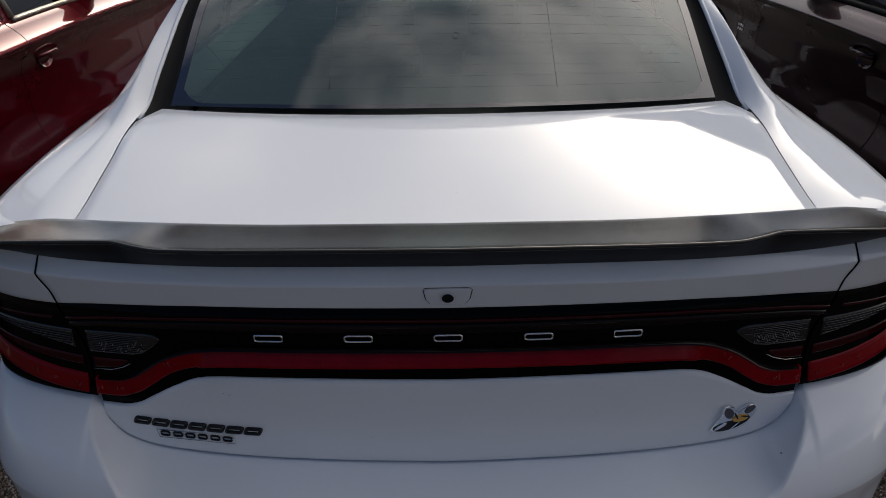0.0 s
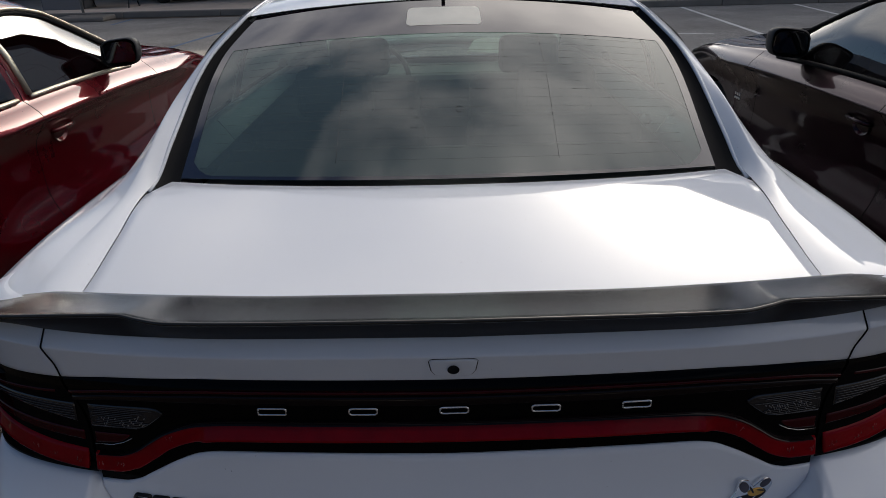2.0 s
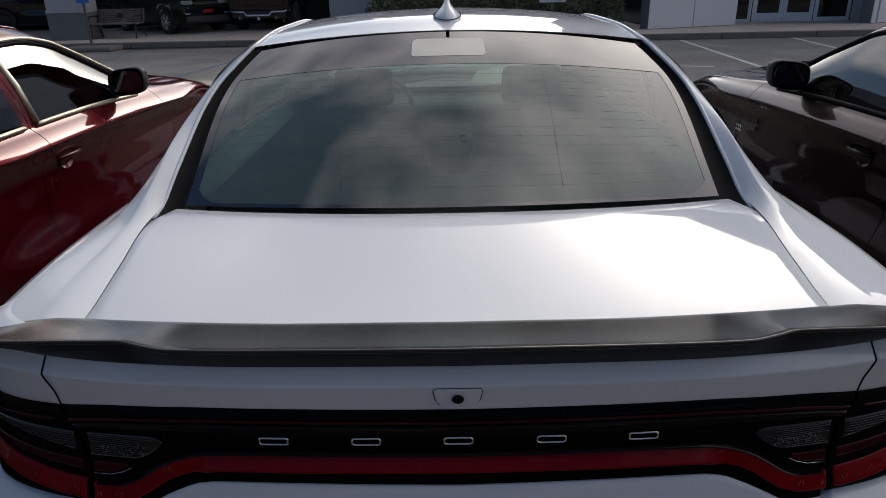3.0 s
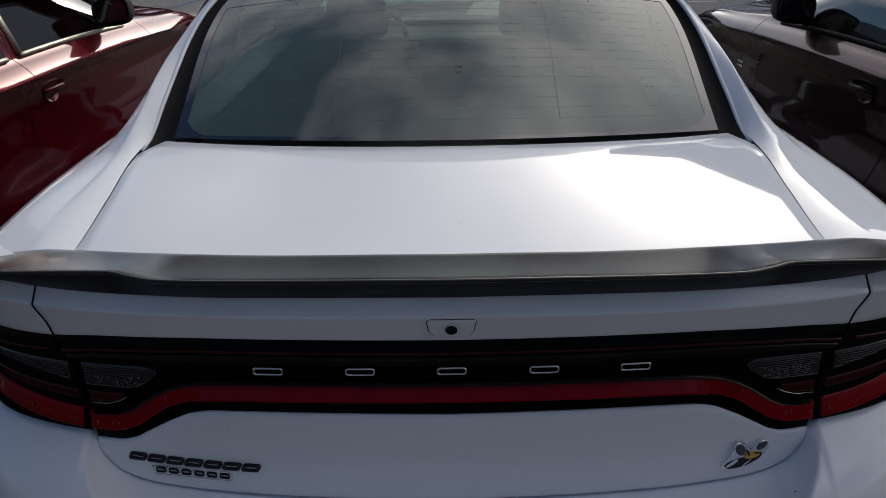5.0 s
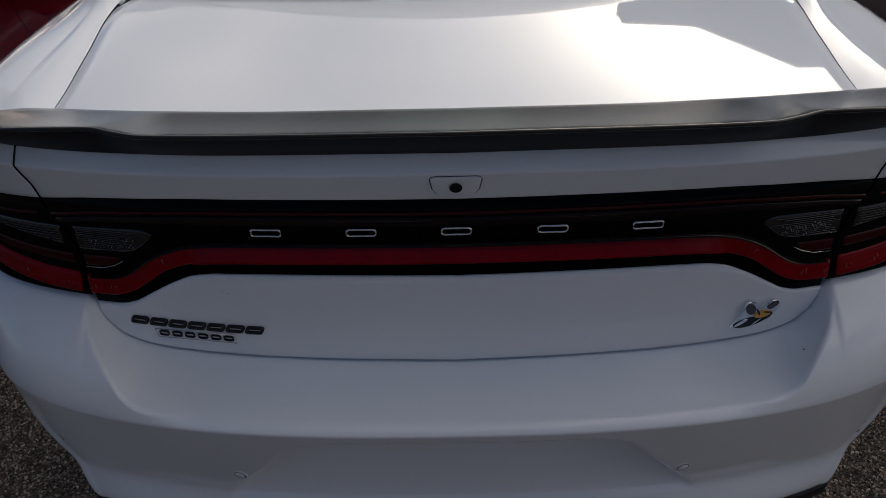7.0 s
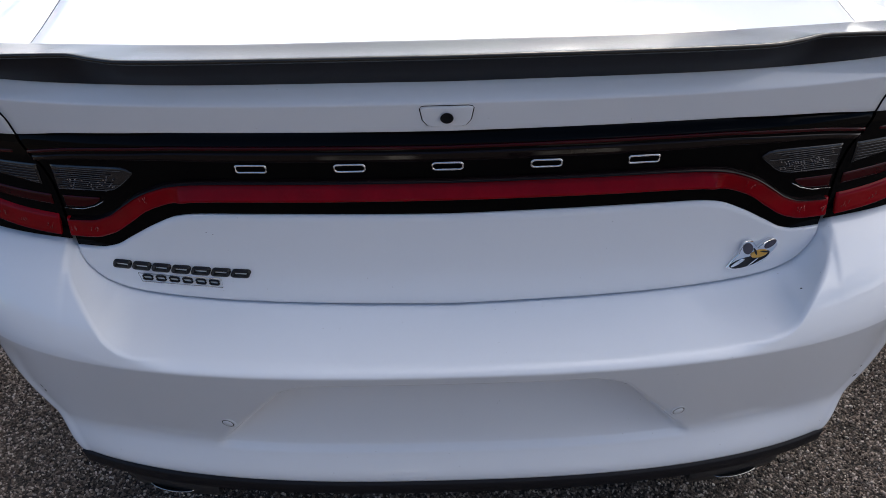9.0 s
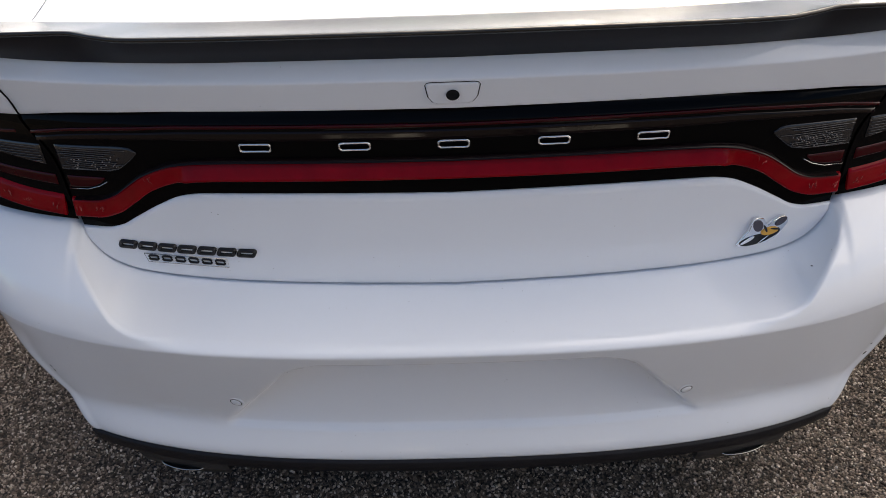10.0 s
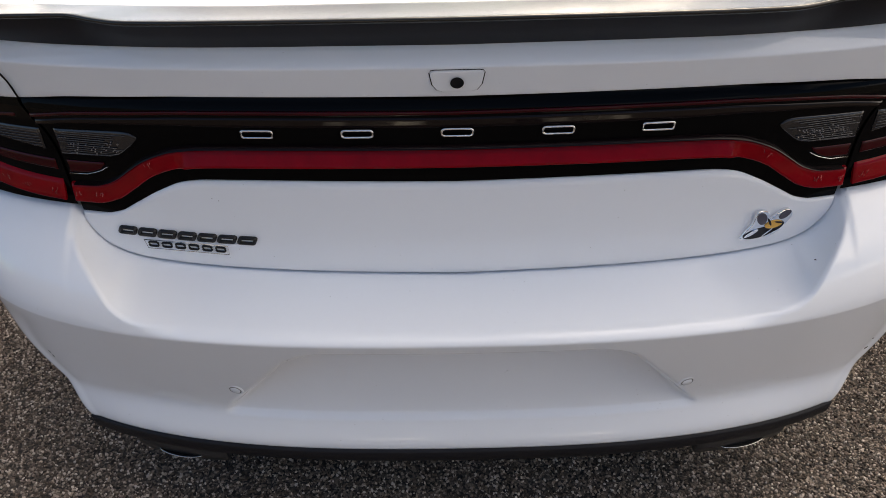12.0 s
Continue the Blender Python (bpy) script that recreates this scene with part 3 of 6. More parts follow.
def bumper_rows():
    """The rear bumper from arch to arch: shelf under the lid, crease, face with the plate recess, turned-in foot."""
    half = [*np.linspace(0, 0.20, 9), *np.linspace(0.208, 0.47, 44), *np.linspace(0.485, 0.60, 9), *np.linspace(0.61, 0.72, 30), *np.linspace(0.73, 0.93, 24), 0.942, 0.95]
    stations = [-x for x in half[:0:-1]] + half
    rows = []
    for x in stations:
        ax = abs(x)
        edge = min(ax, 0.684)
        tz = lid_low(edge) if ax < 0.684 else 0.742 + 0.009 * ease(0.684, 0.70, ax)
        yc = crease_y(x)
        top = skin(x, tz)
        line = [Vector((x, top.y + 0.03, tz - 0.004)) if ax < 0.70 else Vector((x, top.y + 0.012, tz + 0.001))]
        c0 = Vector((x, yc, 0.609))
        head = top if ax > 0.684 else skin(x, 0.742)
        swell = Vector((x, yc * 0.75 + head.y * 0.25, 0.712))

        def outer(u):
            return c0 * (1 - u) ** 2 + swell * 2 * u * (1 - u) + head * u * u
        share = ease(0.48, 0.59, ax)
        up = shelf_rim(ax)
        rim = Vector((x, yc + 0.030, 0.6205)).lerp(outer(up), share)
        sag = Vector((x, (top.y + rim.y) / 2, min(top.z, rim.z) - 0.004))
        on = ease(0.674, 0.688, ax)
        for j in range(11):
            t = j / 10
            trough = top * (1 - t) ** 2 + sag * 2 * t * (1 - t) + rim * t * t
            line.append(trough.lerp(outer(1 + (up - 1) * t), on))
        for j in range(1, 8):
            t = j / 7
            lip = rim * (1 - t) ** 2 + Vector((x, yc + 0.003, 0.6175)) * 2 * t * (1 - t) + c0 * t * t
            line.append(lip.lerp(outer(up * (1 - t)), share))
        for z in [0.606, 0.6025, 0.599, 0.594, 0.590, 0.5872, 0.5858, 0.5846, 0.5834, 0.582, 0.577, 0.572, *np.linspace(0.566, 0.372, 27), *np.linspace(0.367, 0.306, 12), 0.302]:
            fall = bumper_fall(z) * (1 - 0.4 * ease(0.60, 0.80, ax))
            px, py = ax, -0.192 + 0.34 * plan(x / 0.957)
            if ax > 0.70:
                # towards the foot the corner grows squarer and draws in
                t, w, q = (ax - 0.70) / 0.25, half_w(z), ease(0.604, 0.40, z)
                rr = 0.035
                if t < 0.45:
                    cx = 0.70 + (w - rr - 0.70) * t / 0.45
                    cy = crease_y(cx)
                elif t < 0.75:
                    a = (t - 0.45) / 0.30 * math.pi / 2
                    cx, cy = w - rr + rr * math.sin(a), crease_y(w - rr) + rr * (1 - math.cos(a))
                else:
                    cx, cy = w + 0.012 * (t - 0.75) / 0.25, crease_y(w - rr) + rr + (t - 0.75) / 0.25 * 0.12
                px, py = px + (cx - px) * q, py + (cy - py) * q
            y = py + fall
            # number plate recess: sloping floor, sharp brow and sides
            wide = 0.323 + (0.53 - z) * 0.84
            side = ease(0.012, -0.014, ax - wide - 0.0 + 0.035 * max(0.0, (z - 0.55) / 0.035) ** 2)
            brow = ease(0.5872, 0.5832, z)
            deep = max(0.0, 0.038 + 0.036 * max(0.0, min(1.0, (z - 0.364) / 0.221)) ** 0.6 - bumper_fall(z)) if z > 0.364 else 0.0
            y += deep * side * brow
            line.append(Vector((math.copysign(px, x), y, z)))
        foot = line[-1]
        line.append(Vector((foot.x, foot.y + 0.004, 0.2995)))
        line.append(Vector((foot.x * 0.97, foot.y + 0.05, 0.298)))
        rows.append(line)
    # carry both ends forward along the flank to the wheel arch
    def flank(line, s):
        out = []
        for y in (0.20, 0.26, 0.33, 0.40):
            new_line = []
            for p in line:
                z = max(p.z, 0.302)
                limit = REAR_AXLE - math.sqrt(max(ARCH_R ** 2 - (z - WHEEL_R) ** 2, 0))
                f = (y - 0.10) / 0.30
                w = half_w(z)
                new_line.append(Vector((s * (abs(p.x) + (w - abs(p.x)) * min(1, f * 3)), p.y + (limit - p.y) * f, p.z)))
            out.append(new_line)
        return out
    right = flank(rows[-1], 1)
    left = flank(rows[0], -1)
    return left[::-1] + rows + right


def door_share(y):
    return ease(1.05, 1.75, y) * ease(4.3, 3.5, y)


def flank_x(y, z, bx, zs, t):
    """Half width below the shoulder crease: the doors tuck under it, then run out to the sill."""
    wide = min(half_w(max(z, 0.25)) + (0.004 if z < 0.9 else 0), bx + 0.044 + 0.025 * ease(0, 0.35, t)) if z > 0.5 else max(half_w(max(z, 0.25)), 0.87)
    tuck = 0.080 * ease(zs + 0.03, zs - 0.13, z) * ease(0.40, 0.66, z)
    straight = bx + 0.080 - tuck
    return wide + (straight - wide) * door_share(y) * ease(0.30, 0.5, z)


def side_rows(y0, y1, s, low=None, step=0.045):
    """Flank of the car between two y, from roof edge or lid seam down to the sill or wheel arch. s: side."""
    n = max(2, int((y1 - y0) / step))
    rows = []
    for i in range(n + 1):
        y = y0 + (y1 - y0) * i / n
        zl = 0.24
        for axle in (REAR_AXLE, FRONT_AXLE):
            d = abs(y - axle)
            if d < ARCH_R:
                zl = max(zl, WHEEL_R + math.sqrt(ARCH_R ** 2 - d * d))
        if low is not None:
            zl = max(zl, low)
        rx, rz, ox, oz, bx, bz = ridge_x(y), ridge_z(y), rail_x(y), rail_z(y), belt_x(y), belt_z(y)
        pts = [(rx, rz), (rx * 0.7 + ox * 0.3, rz * 0.72 + oz * 0.28 + 0.004), (rx * 0.35 + ox * 0.65, rz * 0.38 + oz * 0.62 + 0.005), (rx * 0.10 + ox * 0.90, rz * 0.10 + oz * 0.90 + 0.002), (ox, oz)]
        for t in (0.03, 0.2, 0.4, 0.6, 0.8):
            pts.append((ox + (bx - ox) * t + (0.010 + 0.014 * ease(1.2, 1.8, y)) * math.sin(math.pi * t), oz + (bz - oz) * t))
        dk = door_share(y)
        drop = 0.04 + 0.042 * dk
        pts += [(bx, bz), (bx + 0.018 + 0.009 * dk, bz - 0.003 - 0.018 * dk), (bx + 0.037 + 0.019 * dk, bz - 0.010 - 0.038 * dk), (bx + 0.042 + 0.035 * dk, bz - drop + 0.006), (bx + 0.044 + 0.036 * dk, bz - drop)]
        zs = bz - drop
        for t in (0.012, 0.04, 0.08, 0.13, 0.18, 0.24, 0.31, 0.38, 0.46, 0.55, 0.65, 0.76, 0.88, 1.0):
            z = zs + (zl - zs) * t
            pts.append((flank_x(y, z, bx, zs, t), z))
        # noses round off in plan
        f = 1.0
        if y > 4.35:
            f = (1 - min(1, (y - 4.35) / 0.50) ** 2.5) ** 0.4
            f = max(f, 0.3)
        if y < 0.26:
            t = max(0.02, (y - 0.0) / 0.26)
            f = (1 - (1 - t) ** 2.5) ** 0.4
        rows.append([Vector((s * max(min(x, rx) if y < 0.3 else 0, x * f), y, z)) for x, z in pts])
    return rows


def deck_z(x, y):
    return 1.045 + 0.066 * (y - 0.2) + 0.004 * (y - 0.2) ** 2 + 0.012 * (1 - (x / 0.77) ** 2)


def wheel(parent, at, s, rim_mat):
    w = part("wheel", lathe([(-0.10, 0.05), (-0.10, 0.22), (0.10, 0.24), (0.10, 0.06)], 32), M_DARKRIM, parent)
    w.location = at
    prof = [(-0.115, 0.24), (-0.122, 0.30), (-0.118, 0.345), (-0.095, 0.363), (0, 0.365), (0.095, 0.363), (0.118, 0.345), (0.122, 0.30), (0.115, 0.24)]
    part("tyre", lathe(prof, 48), M_TYRE, w)
    bm = lathe([(s * 0.112, 0.245), (s * 0.118, 0.235), (s * 0.10, 0.222)], 48)
    for k in range(10):
        a = 2 * math.pi * k / 10 + (0.09 if k % 2 else -0.09)
        c, q = math.cos(a), math.sin(a)
        sp = box(s * 0.075, s * 0.105, 0.045, 0.235, -0.014, 0.014, 0.004)
        sp.transform(Matrix.Rotation(a, 4, "X"))
        merge(bm, sp)
    merge(bm, lathe([(s * 0.02, 0.06), (s * 0.108, 0.062), (s * 0.114, 0.05), (s * 0.115, 0.0)], 24))
    part("rim", bm, rim_mat, w)
    return w


def sedan(name, label, coat, at, size=1.0, near=False, rim=M_DARKRIM):
    car = empty(name, at, 0.0, size)
    tagged(car, label, "car")
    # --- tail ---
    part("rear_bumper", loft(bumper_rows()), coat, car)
    foot = []
    for x in np.linspace(-0.776, 0.776, 61):
        y = crease_y(x) + 0.002
        foot.append([Vector((x, y + 0.012, 0.303)), Vector((x, y - 0.006, 0.3005)), Vector((x, y - 0.008, 0.297)), Vector((x, y - 0.006, 0.268)), Vector((x, y - 0.002, 0.262)), Vector((x, y + 0.05, 0.256)), Vector((x * 0.96, y + 0.22, 0.235))])
    part("lower_valance", loft(foot), M_VALANCE, car, "black plastic lower valance")
    for s in (-1, 1):
        sh = [[Vector((s * x, crease_y(x) + yy, z)) for yy, z in ((0.012, 0.262), (0.006, 0.235), (0.012, 0.212 - 0.008 * math.sin(math.pi * (x - 0.49) / 0.2)), (0.13, 0.198))] for x in np.linspace(0.49, 0.69, 13)]
        part("exhaust_surround", panel(sh, (0, 0.03, 0.02), 0.004), M_PLASTIC, car)
        # slash-cut tip: a thin bright rim round a dark mouth
        lip = [Vector((s * 0.597 + 0.050 * math.cos(a), -0.130 + 0.017 * math.sin(a) + s * 0.22 * 0.050 * math.cos(a), 0.221 - 0.003 * math.sin(a))) for a in np.linspace(0, 2 * math.pi, 40, endpoint=False)]
        tip = part("exhaust_tip", tube(lip, 0.0015, 8, closed=True), M_STEEL, car, "bright oval exhaust tip")
        mouth = [lip + lip[:1], [p * 0.5 + (sum(lip, Vector()) / 40) * 0.5 + Vector((0, 0.01, -0.012)) for p in lip + lip[:1]], [p + Vector((0, 0.012, -0.02)) for p in lip + lip[:1]]]
        part("exhaust_mouth", loft([mouth[1], mouth[0], mouth[2], [p + Vector((0, 0.10, -0.01)) for p in mouth[2]]]), M_SEAL, tip)
    deck = []
    for v in np.linspace(0, 1, 17):
        row = []
        for u in np.linspace(-1, 1, 49):
            y = 0.12 + (0.702 + 0.093 * u * u - 0.12) * v
            w = ridge_x(y) - 0.0014 - 0.040 * ease(0.715, 0.797, y)
            row.append(Vector((u * w, y, deck_z(u * w, y))))
        deck.append(row)
    lid = part("trunk_lid", panel(deck, (0, 0, -0.014), 0.0009), coat, car)
    part("lid_face", band(-0.6805, 0.6805, lambda x: lid_low(x) + 0.0042, lambda x: lid_top(x) - 0.001, 0.0, 150, 14, 0.02, 0.004), coat, lid)
    strip = []
    for x in np.linspace(-1, 1, 81):
        row = [strip_point(x * (0.740 - 0.012 * ease(1.024, 0.975, z)), z) for z in strip_levels(abs(x) * 0.735, 0.001)]
        row.append(row[-1] + Vector((0, 0.06, 0.004)))
        strip.append(row)
    part("lid_upper_strip", panel(strip, (0, 0.014, 0), 0.0016), coat, lid)
    # --- rear light bar ---
    bar = part("light_bar", loft([[skin(u * (lamp_seam(z) - 0.002), z, 0.006 + 0.02 * ease(0.935, 0.972, z)) for z in [lid_top(abs(u) * 0.69) + (0.978 - lid_top(abs(u) * 0.69)) * k / 24 for k in range(25)]] for u in np.linspace(-1, 1, 121)]), M_GLOSSBLACK, car, "gloss black rear light bar")
    part("red_band", band(-0.682, 0.682, red_low, red_top, -0.006, 300, 6, 0.022, 0.003, lean=0.004, lean_mid=0.014, lean_end=0.475), M_REDLENS, bar, "glossy red light band")
    part("band_bevel", band(-0.675, 0.675, lambda x: red_top(x) + 0.0006, lambda x: red_top(x) + 0.0012 + 0.0040 * ease(0.675, 0.48, x), -0.0035, 200, 2, 0.012, 0.001, lean=0.008), M_BEVEL, bar, "dark bevel over the red band")
    part("upper_red_strip", band(-0.72, 0.72, lambda x: strip_low(x) - 0.034, lambda x: strip_low(x) - 0.0285, 0.0030, 60, 2, 0.006, 0.001), M_DARKRED, bar)
    part("upper_bevel", band(-0.715, 0.715, lambda x: strip_low(x) - 0.048 - 0.008 * ease(0.70, 0.3, x), lambda x: strip_low(x) - 0.039, 0.0040, 60, 3, 0.006, 0.002, lean=0.001), M_BEVEL, bar, "glossy bevel along the light bar")
    for s in (-1, 1):
        lens = []
        ribs = bmesh.new()
        topz = pchip([0.537, 0.548, 0.565, 0.69], [0.8935, 0.9005, 0.9025, 0.9005])
        lowz = pchip([0.537, 0.548, 0.582, 0.60, 0.69], [0.8905, 0.880, 0.858, 0.8555, 0.854])
        for x in [0.537, 0.541, 0.548, *np.linspace(0.556, 0.684, 20)]:
            lens.append([skin(s * x, lowz(x) + (topz(x) - lowz(x)) * k / 6, 0.0025) for k in range(7)])
        part("reversing_lens", panel(lens, (0, 0.008, 0), 0.002), M_CLEARLENS, bar, "smoked clear reversing lens")
        rng = random.Random(7 + s)
        for k in range(11):
            z = 0.859 + k * 0.0039
            xs = [x for x in np.linspace(0.55, 0.68, 27) if lowz(x) + 0.002 < z < topz(x) - 0.002]
            a = rng.randint(0, 9) if k > 3 else rng.randint(0, 3)
            xs = xs[a:len(xs) - rng.randint(0, 4)]
            if len(xs) > 3:
                tube([skin(s * x, z + 0.0008 * math.sin(31 * x), 0.0010) for x in xs], 0.0003 + 0.0005 * rng.random(), 5, ribs)
        dots = bmesh.new()
        for k in range(5):
            for i in range(17):
                x, z = 0.572 + i * 0.0053 + 0.002 * (k % 2), 0.864 + k * 0.0043 + 0.004 * math.sin(i * 0.7)
                if rng.random() < 0.42 and lowz(x) + 0.004 < z < topz(x) - 0.004:
                    y = skin(s * x, z).y
                    merge(dots, box(s * x - 0.0009, s * x + 0.0009, y - 0.0004, y + 0.003, z - 0.0008, z + 0.0008))
        part("lens_prism", dots, M_PRISM, bar, "bright prism dots in the lens")
        # cut prisms that glint inside the red band
        for x, z, w in ((0.523, 0.847, 0.016), (0.628, 0.788, 0.017), (0.668, 0.784, 0.012)):
            glint = bmesh.new()
            for k in range(5):
                a, b, h = rng.uniform(-0.5, 0.5), rng.uniform(-0.006, 0.004), rng.uniform(0.003, 0.009)
                tube([skin(s * (x + w * a), z + b, -0.0098), skin(s * (x + w * (a + 0.12 * rng.choice((-1, 1)))), z + b + h, -0.0098)], 0.0003 + 0.0004 * rng.random(), 4, glint)
            part("lens_prism", glint, M_GLINT, bar)
        part("lens_rib", ribs, M_RIB, bar)
        part("inner_red_lens", band(s * 0.61, s * 0.68, pchip([0.61, 0.622, 0.646, 0.68], [0.839, 0.829, 0.822, 0.8205]), lambda x: 0.8425, 0.0028, 20, 3, 0.006, 0.0015), M_DARKRED, bar)
        part("lens_bezel", tube([skin(s * x, z, 0.0025) for x, z in ((0.605, 0.836), (0.622, 0.8265), (0.646, 0.8195), (0.682, 0.8185))], 0.0009, 6), M_STEEL, bar)
        # outer lamp on the quarter, wrapping the corner
        arc = [*np.linspace(0, 0.80, 26), *np.linspace(0.83, 1.0, 14)]
        outer = []
        for t in arc:
            col = []
            for k in range(17):
                z = 0.755 + 0.212 * k / 16
                x0 = lamp_seam(z) + 0.004
                w = half_w(z)
                r = x0 / w + (0.9995 - x0 / w) * t
                p = skin(r * w, z, 0.006 + 0.012 * ease(0.935, 0.967, z))
                col.append(Vector((s * p.x, p.y, p.z)))
            outer.append(col)
        z_end = [Vector((p.x, p.y + 0.05, p.z)) for p in outer[-1]]
        lamp_ob = part("tail_lamp", loft(outer + [z_end]), M_GLOSSBLACK, car, "gloss black corner tail lamp")

        def piece(nm, lo, hi, r0, r1, off, mat, lab="", lean=0.0):
            rows = []
            for i in range(41):
                r = r0 + (r1 - r0) * i / 40
                row = []
                for k in range(5):
                    z = lo(r) + (hi(r) - lo(r)) * k / 4
                    p = skin(r * half_w(z), z, off + lean * (k / 4 - 0.5))
                    row.append(Vector((s * p.x, p.y, p.z)))
                rows.append(row)
            return part(nm, panel(rows, (0, 0.006, 0), 0.002), mat, lamp_ob, lab)
        piece("red_band", pchip([0.72, 0.80, 0.88, 0.99], [0.769, 0.775, 0.788, 0.82]), pchip([0.72, 0.80, 0.88, 0.99], [0.803, 0.8095, 0.822, 0.85]), 0.729, 0.985, -0.002, M_REDLENS, "glossy red light band", 0.012)
        for k in range(7):
            z = 0.8625 + k * 0.0052
            rs = [r for r in np.linspace(0.745, 0.95, 24) if 0.0025 + (0.857 + (r - 0.72) * 0.15) < z]
            if len(rs) > 3:
                line = [skin(r * half_w(z), z, 0.0022) for r in rs]
                part("lens_rib", tube([(s * p.x, p.y, p.z) for p in line], 0.0007, 4), M_RIB, lamp_ob)
        for r in (0.745, 0.80, 0.845):
            z = pchip([0.72, 0.80, 0.88, 0.99], [0.786, 0.792, 0.805, 0.835])(r)
            glint = bmesh.new()
            for k in range(6):
                a, b, h = rng.uniform(-0.006, 0.012), rng.uniform(-0.008, 0.002), rng.uniform(0.002, 0.008)
                ends = [skin((r + a) * half_w(z + b), z + b, -0.0055), skin((r + a + 0.002 * rng.choice((-1, 1))) * half_w(z + b + h), z + b + h, -0.0055)]
                tube([(s * p.x, p.y, p.z) for p in ends], 0.0003 + 0.0005 * rng.random(), 4, glint)
            part("lens_prism", glint, M_GLINT, lamp_ob)
        piece("dark_red_lens", pchip([0.72, 0.82, 0.95], [0.821, 0.828, 0.846]), pchip([0.72, 0.82, 0.95], [0.841, 0.8475, 0.862]), 0.732, 0.95, 0.003, M_DARKRED)
        piece("clear_lens", pchip([0.72, 0.83, 0.96], [0.857, 0.873, 0.893]), pchip([0.72, 0.83, 0.96], [0.8985, 0.899, 0.901]), 0.742, 0.955, 0.003, M_CLEARLENS, "smoked clear lens")
        piece("upper_red_strip", lambda r: strip_low(r * 0.95) - 0.034, lambda r: strip_low(r * 0.95) - 0.0285, 0.782, 0.97, 0.0045, M_DARKRED)
    # --- spoiler over the lid and both quarters ---
    sp = []
    rear_y = pchip([0, 0.30, 0.48, 0.525, 0.57, 0.62, 0.80, 0.90], [-0.023, -0.019, -0.011, 0.002, 0.018, 0.020, 0.035, 0.075])
    front_y = pchip([0, 0.3, 0.52, 0.75, 0.90], [0.164, 0.170, 0.188, 0.220, 0.245])
    rear_z = pchip([0, 0.45, 0.6, 0.80, 0.90], [1.110, 1.110, 1.112, 1.105, 1.075])
    low_y = pchip([0, 0.38, 0.57, 0.75, 0.90], [0.023, 0.032, 0.050, 0.086, 0.156])
    xs = np.array([*np.linspace(0, 0.46, 20), *np.linspace(0.47, 0.64, 24), *np.linspace(0.66, 0.90, 14)])
    for x in [*(-xs[:0:-1]), *xs]:
        a = abs(x)
        fy, ry, rz, ly = front_y(a), rear_y(a), rear_z(a), low_y(a)
        fz = deck_z(min(a, 0.77), fy) + 0.003 - 0.012 * ease(0.77, 0.90, a)
        line = [Vector((x, fy, fz - 0.004)), Vector((x, fy - 0.004, fz + 0.004))]
        for t in np.linspace(0.06, 0.96, 12):
            line.append(Vector((x, fy + (ry - fy) * t, fz + 0.004 + (rz - fz - 0.004) * t - 0.002 * math.sin(math.pi * t))))
        line += [Vector((x, ry + 0.001, rz - 0.001)), Vector((x, ry - 0.001, rz - 0.0045)), Vector((x, ry + 0.002, rz - 0.008)), Vector((x, ry + 0.012, rz - 0.013))]
        for t in (0.25, 0.5, 0.75, 1.0):
            line.append(Vector((x, ry + 0.012 + (ly - ry - 0.012) * t, rz - 0.013 + (1.0490 - rz + 0.013) * (t ** 0.8))))
        sp.append(line)
    wing = part("spoiler", loft([r[:18] for r in sp]), M_SATIN, car, "satin black full-width trunk spoiler")
    part("spoiler_underside", loft([r[17:] for r in sp]), M_VALANCE, wing, "matt black spoiler underside")
    # --- flanks ---
    gaps = {"rear_door": (1.105, 1.93), "front_door": (1.936, 3.24), "front_fender": (3.246, 4.84)}
    for s in (-1, 1):
        quarter = side_rows(0.17, 0.30, s, 0.95, 0.02)
        forward = side_rows(0.30, 1.10, s, None, 0.03)
        bm = loft(quarter)
        loft(forward, bm)
        # the cant rail runs on in one piece over the doors
        loft([r[:7] for r in side_rows(1.10, 3.40, s, None, 0.04)], bm)
        bmesh.ops.remove_doubles(bm, verts=bm.verts[:], dist=0.0004)
        part("quarter_panel", bm, coat, car)
        corner = []
        for t in np.linspace(0, 1, 24):
            row = []
            for z in strip_levels(0.736 + 0.22 * t, 0.0):
                x0 = 0.7436 - 0.012 * ease(1.024, 0.975, z)
                p = strip_point(x0 + (0.9475 - x0) * t, z)
                row.append(Vector((s * p.x, p.y, p.z)))
            row.append(row[-1] + Vector((-s * 0.03 * t, 0.05, 0.006)))
            corner.append(row)
        seam = [strip_point(0.7418 - 0.012 * ease(1.024, 0.975, z), z) + Vector((0, 0.0006, 0)) for z in strip_levels(0.736, 0.0)]
        part("corner_seam", tube([(s * p.x, p.y, p.z) for p in seam], 0.0015, 6), M_SEAL, car)
        part("quarter_corner", panel(corner, (0, 0.014, 0), 0.0016), coat, car)
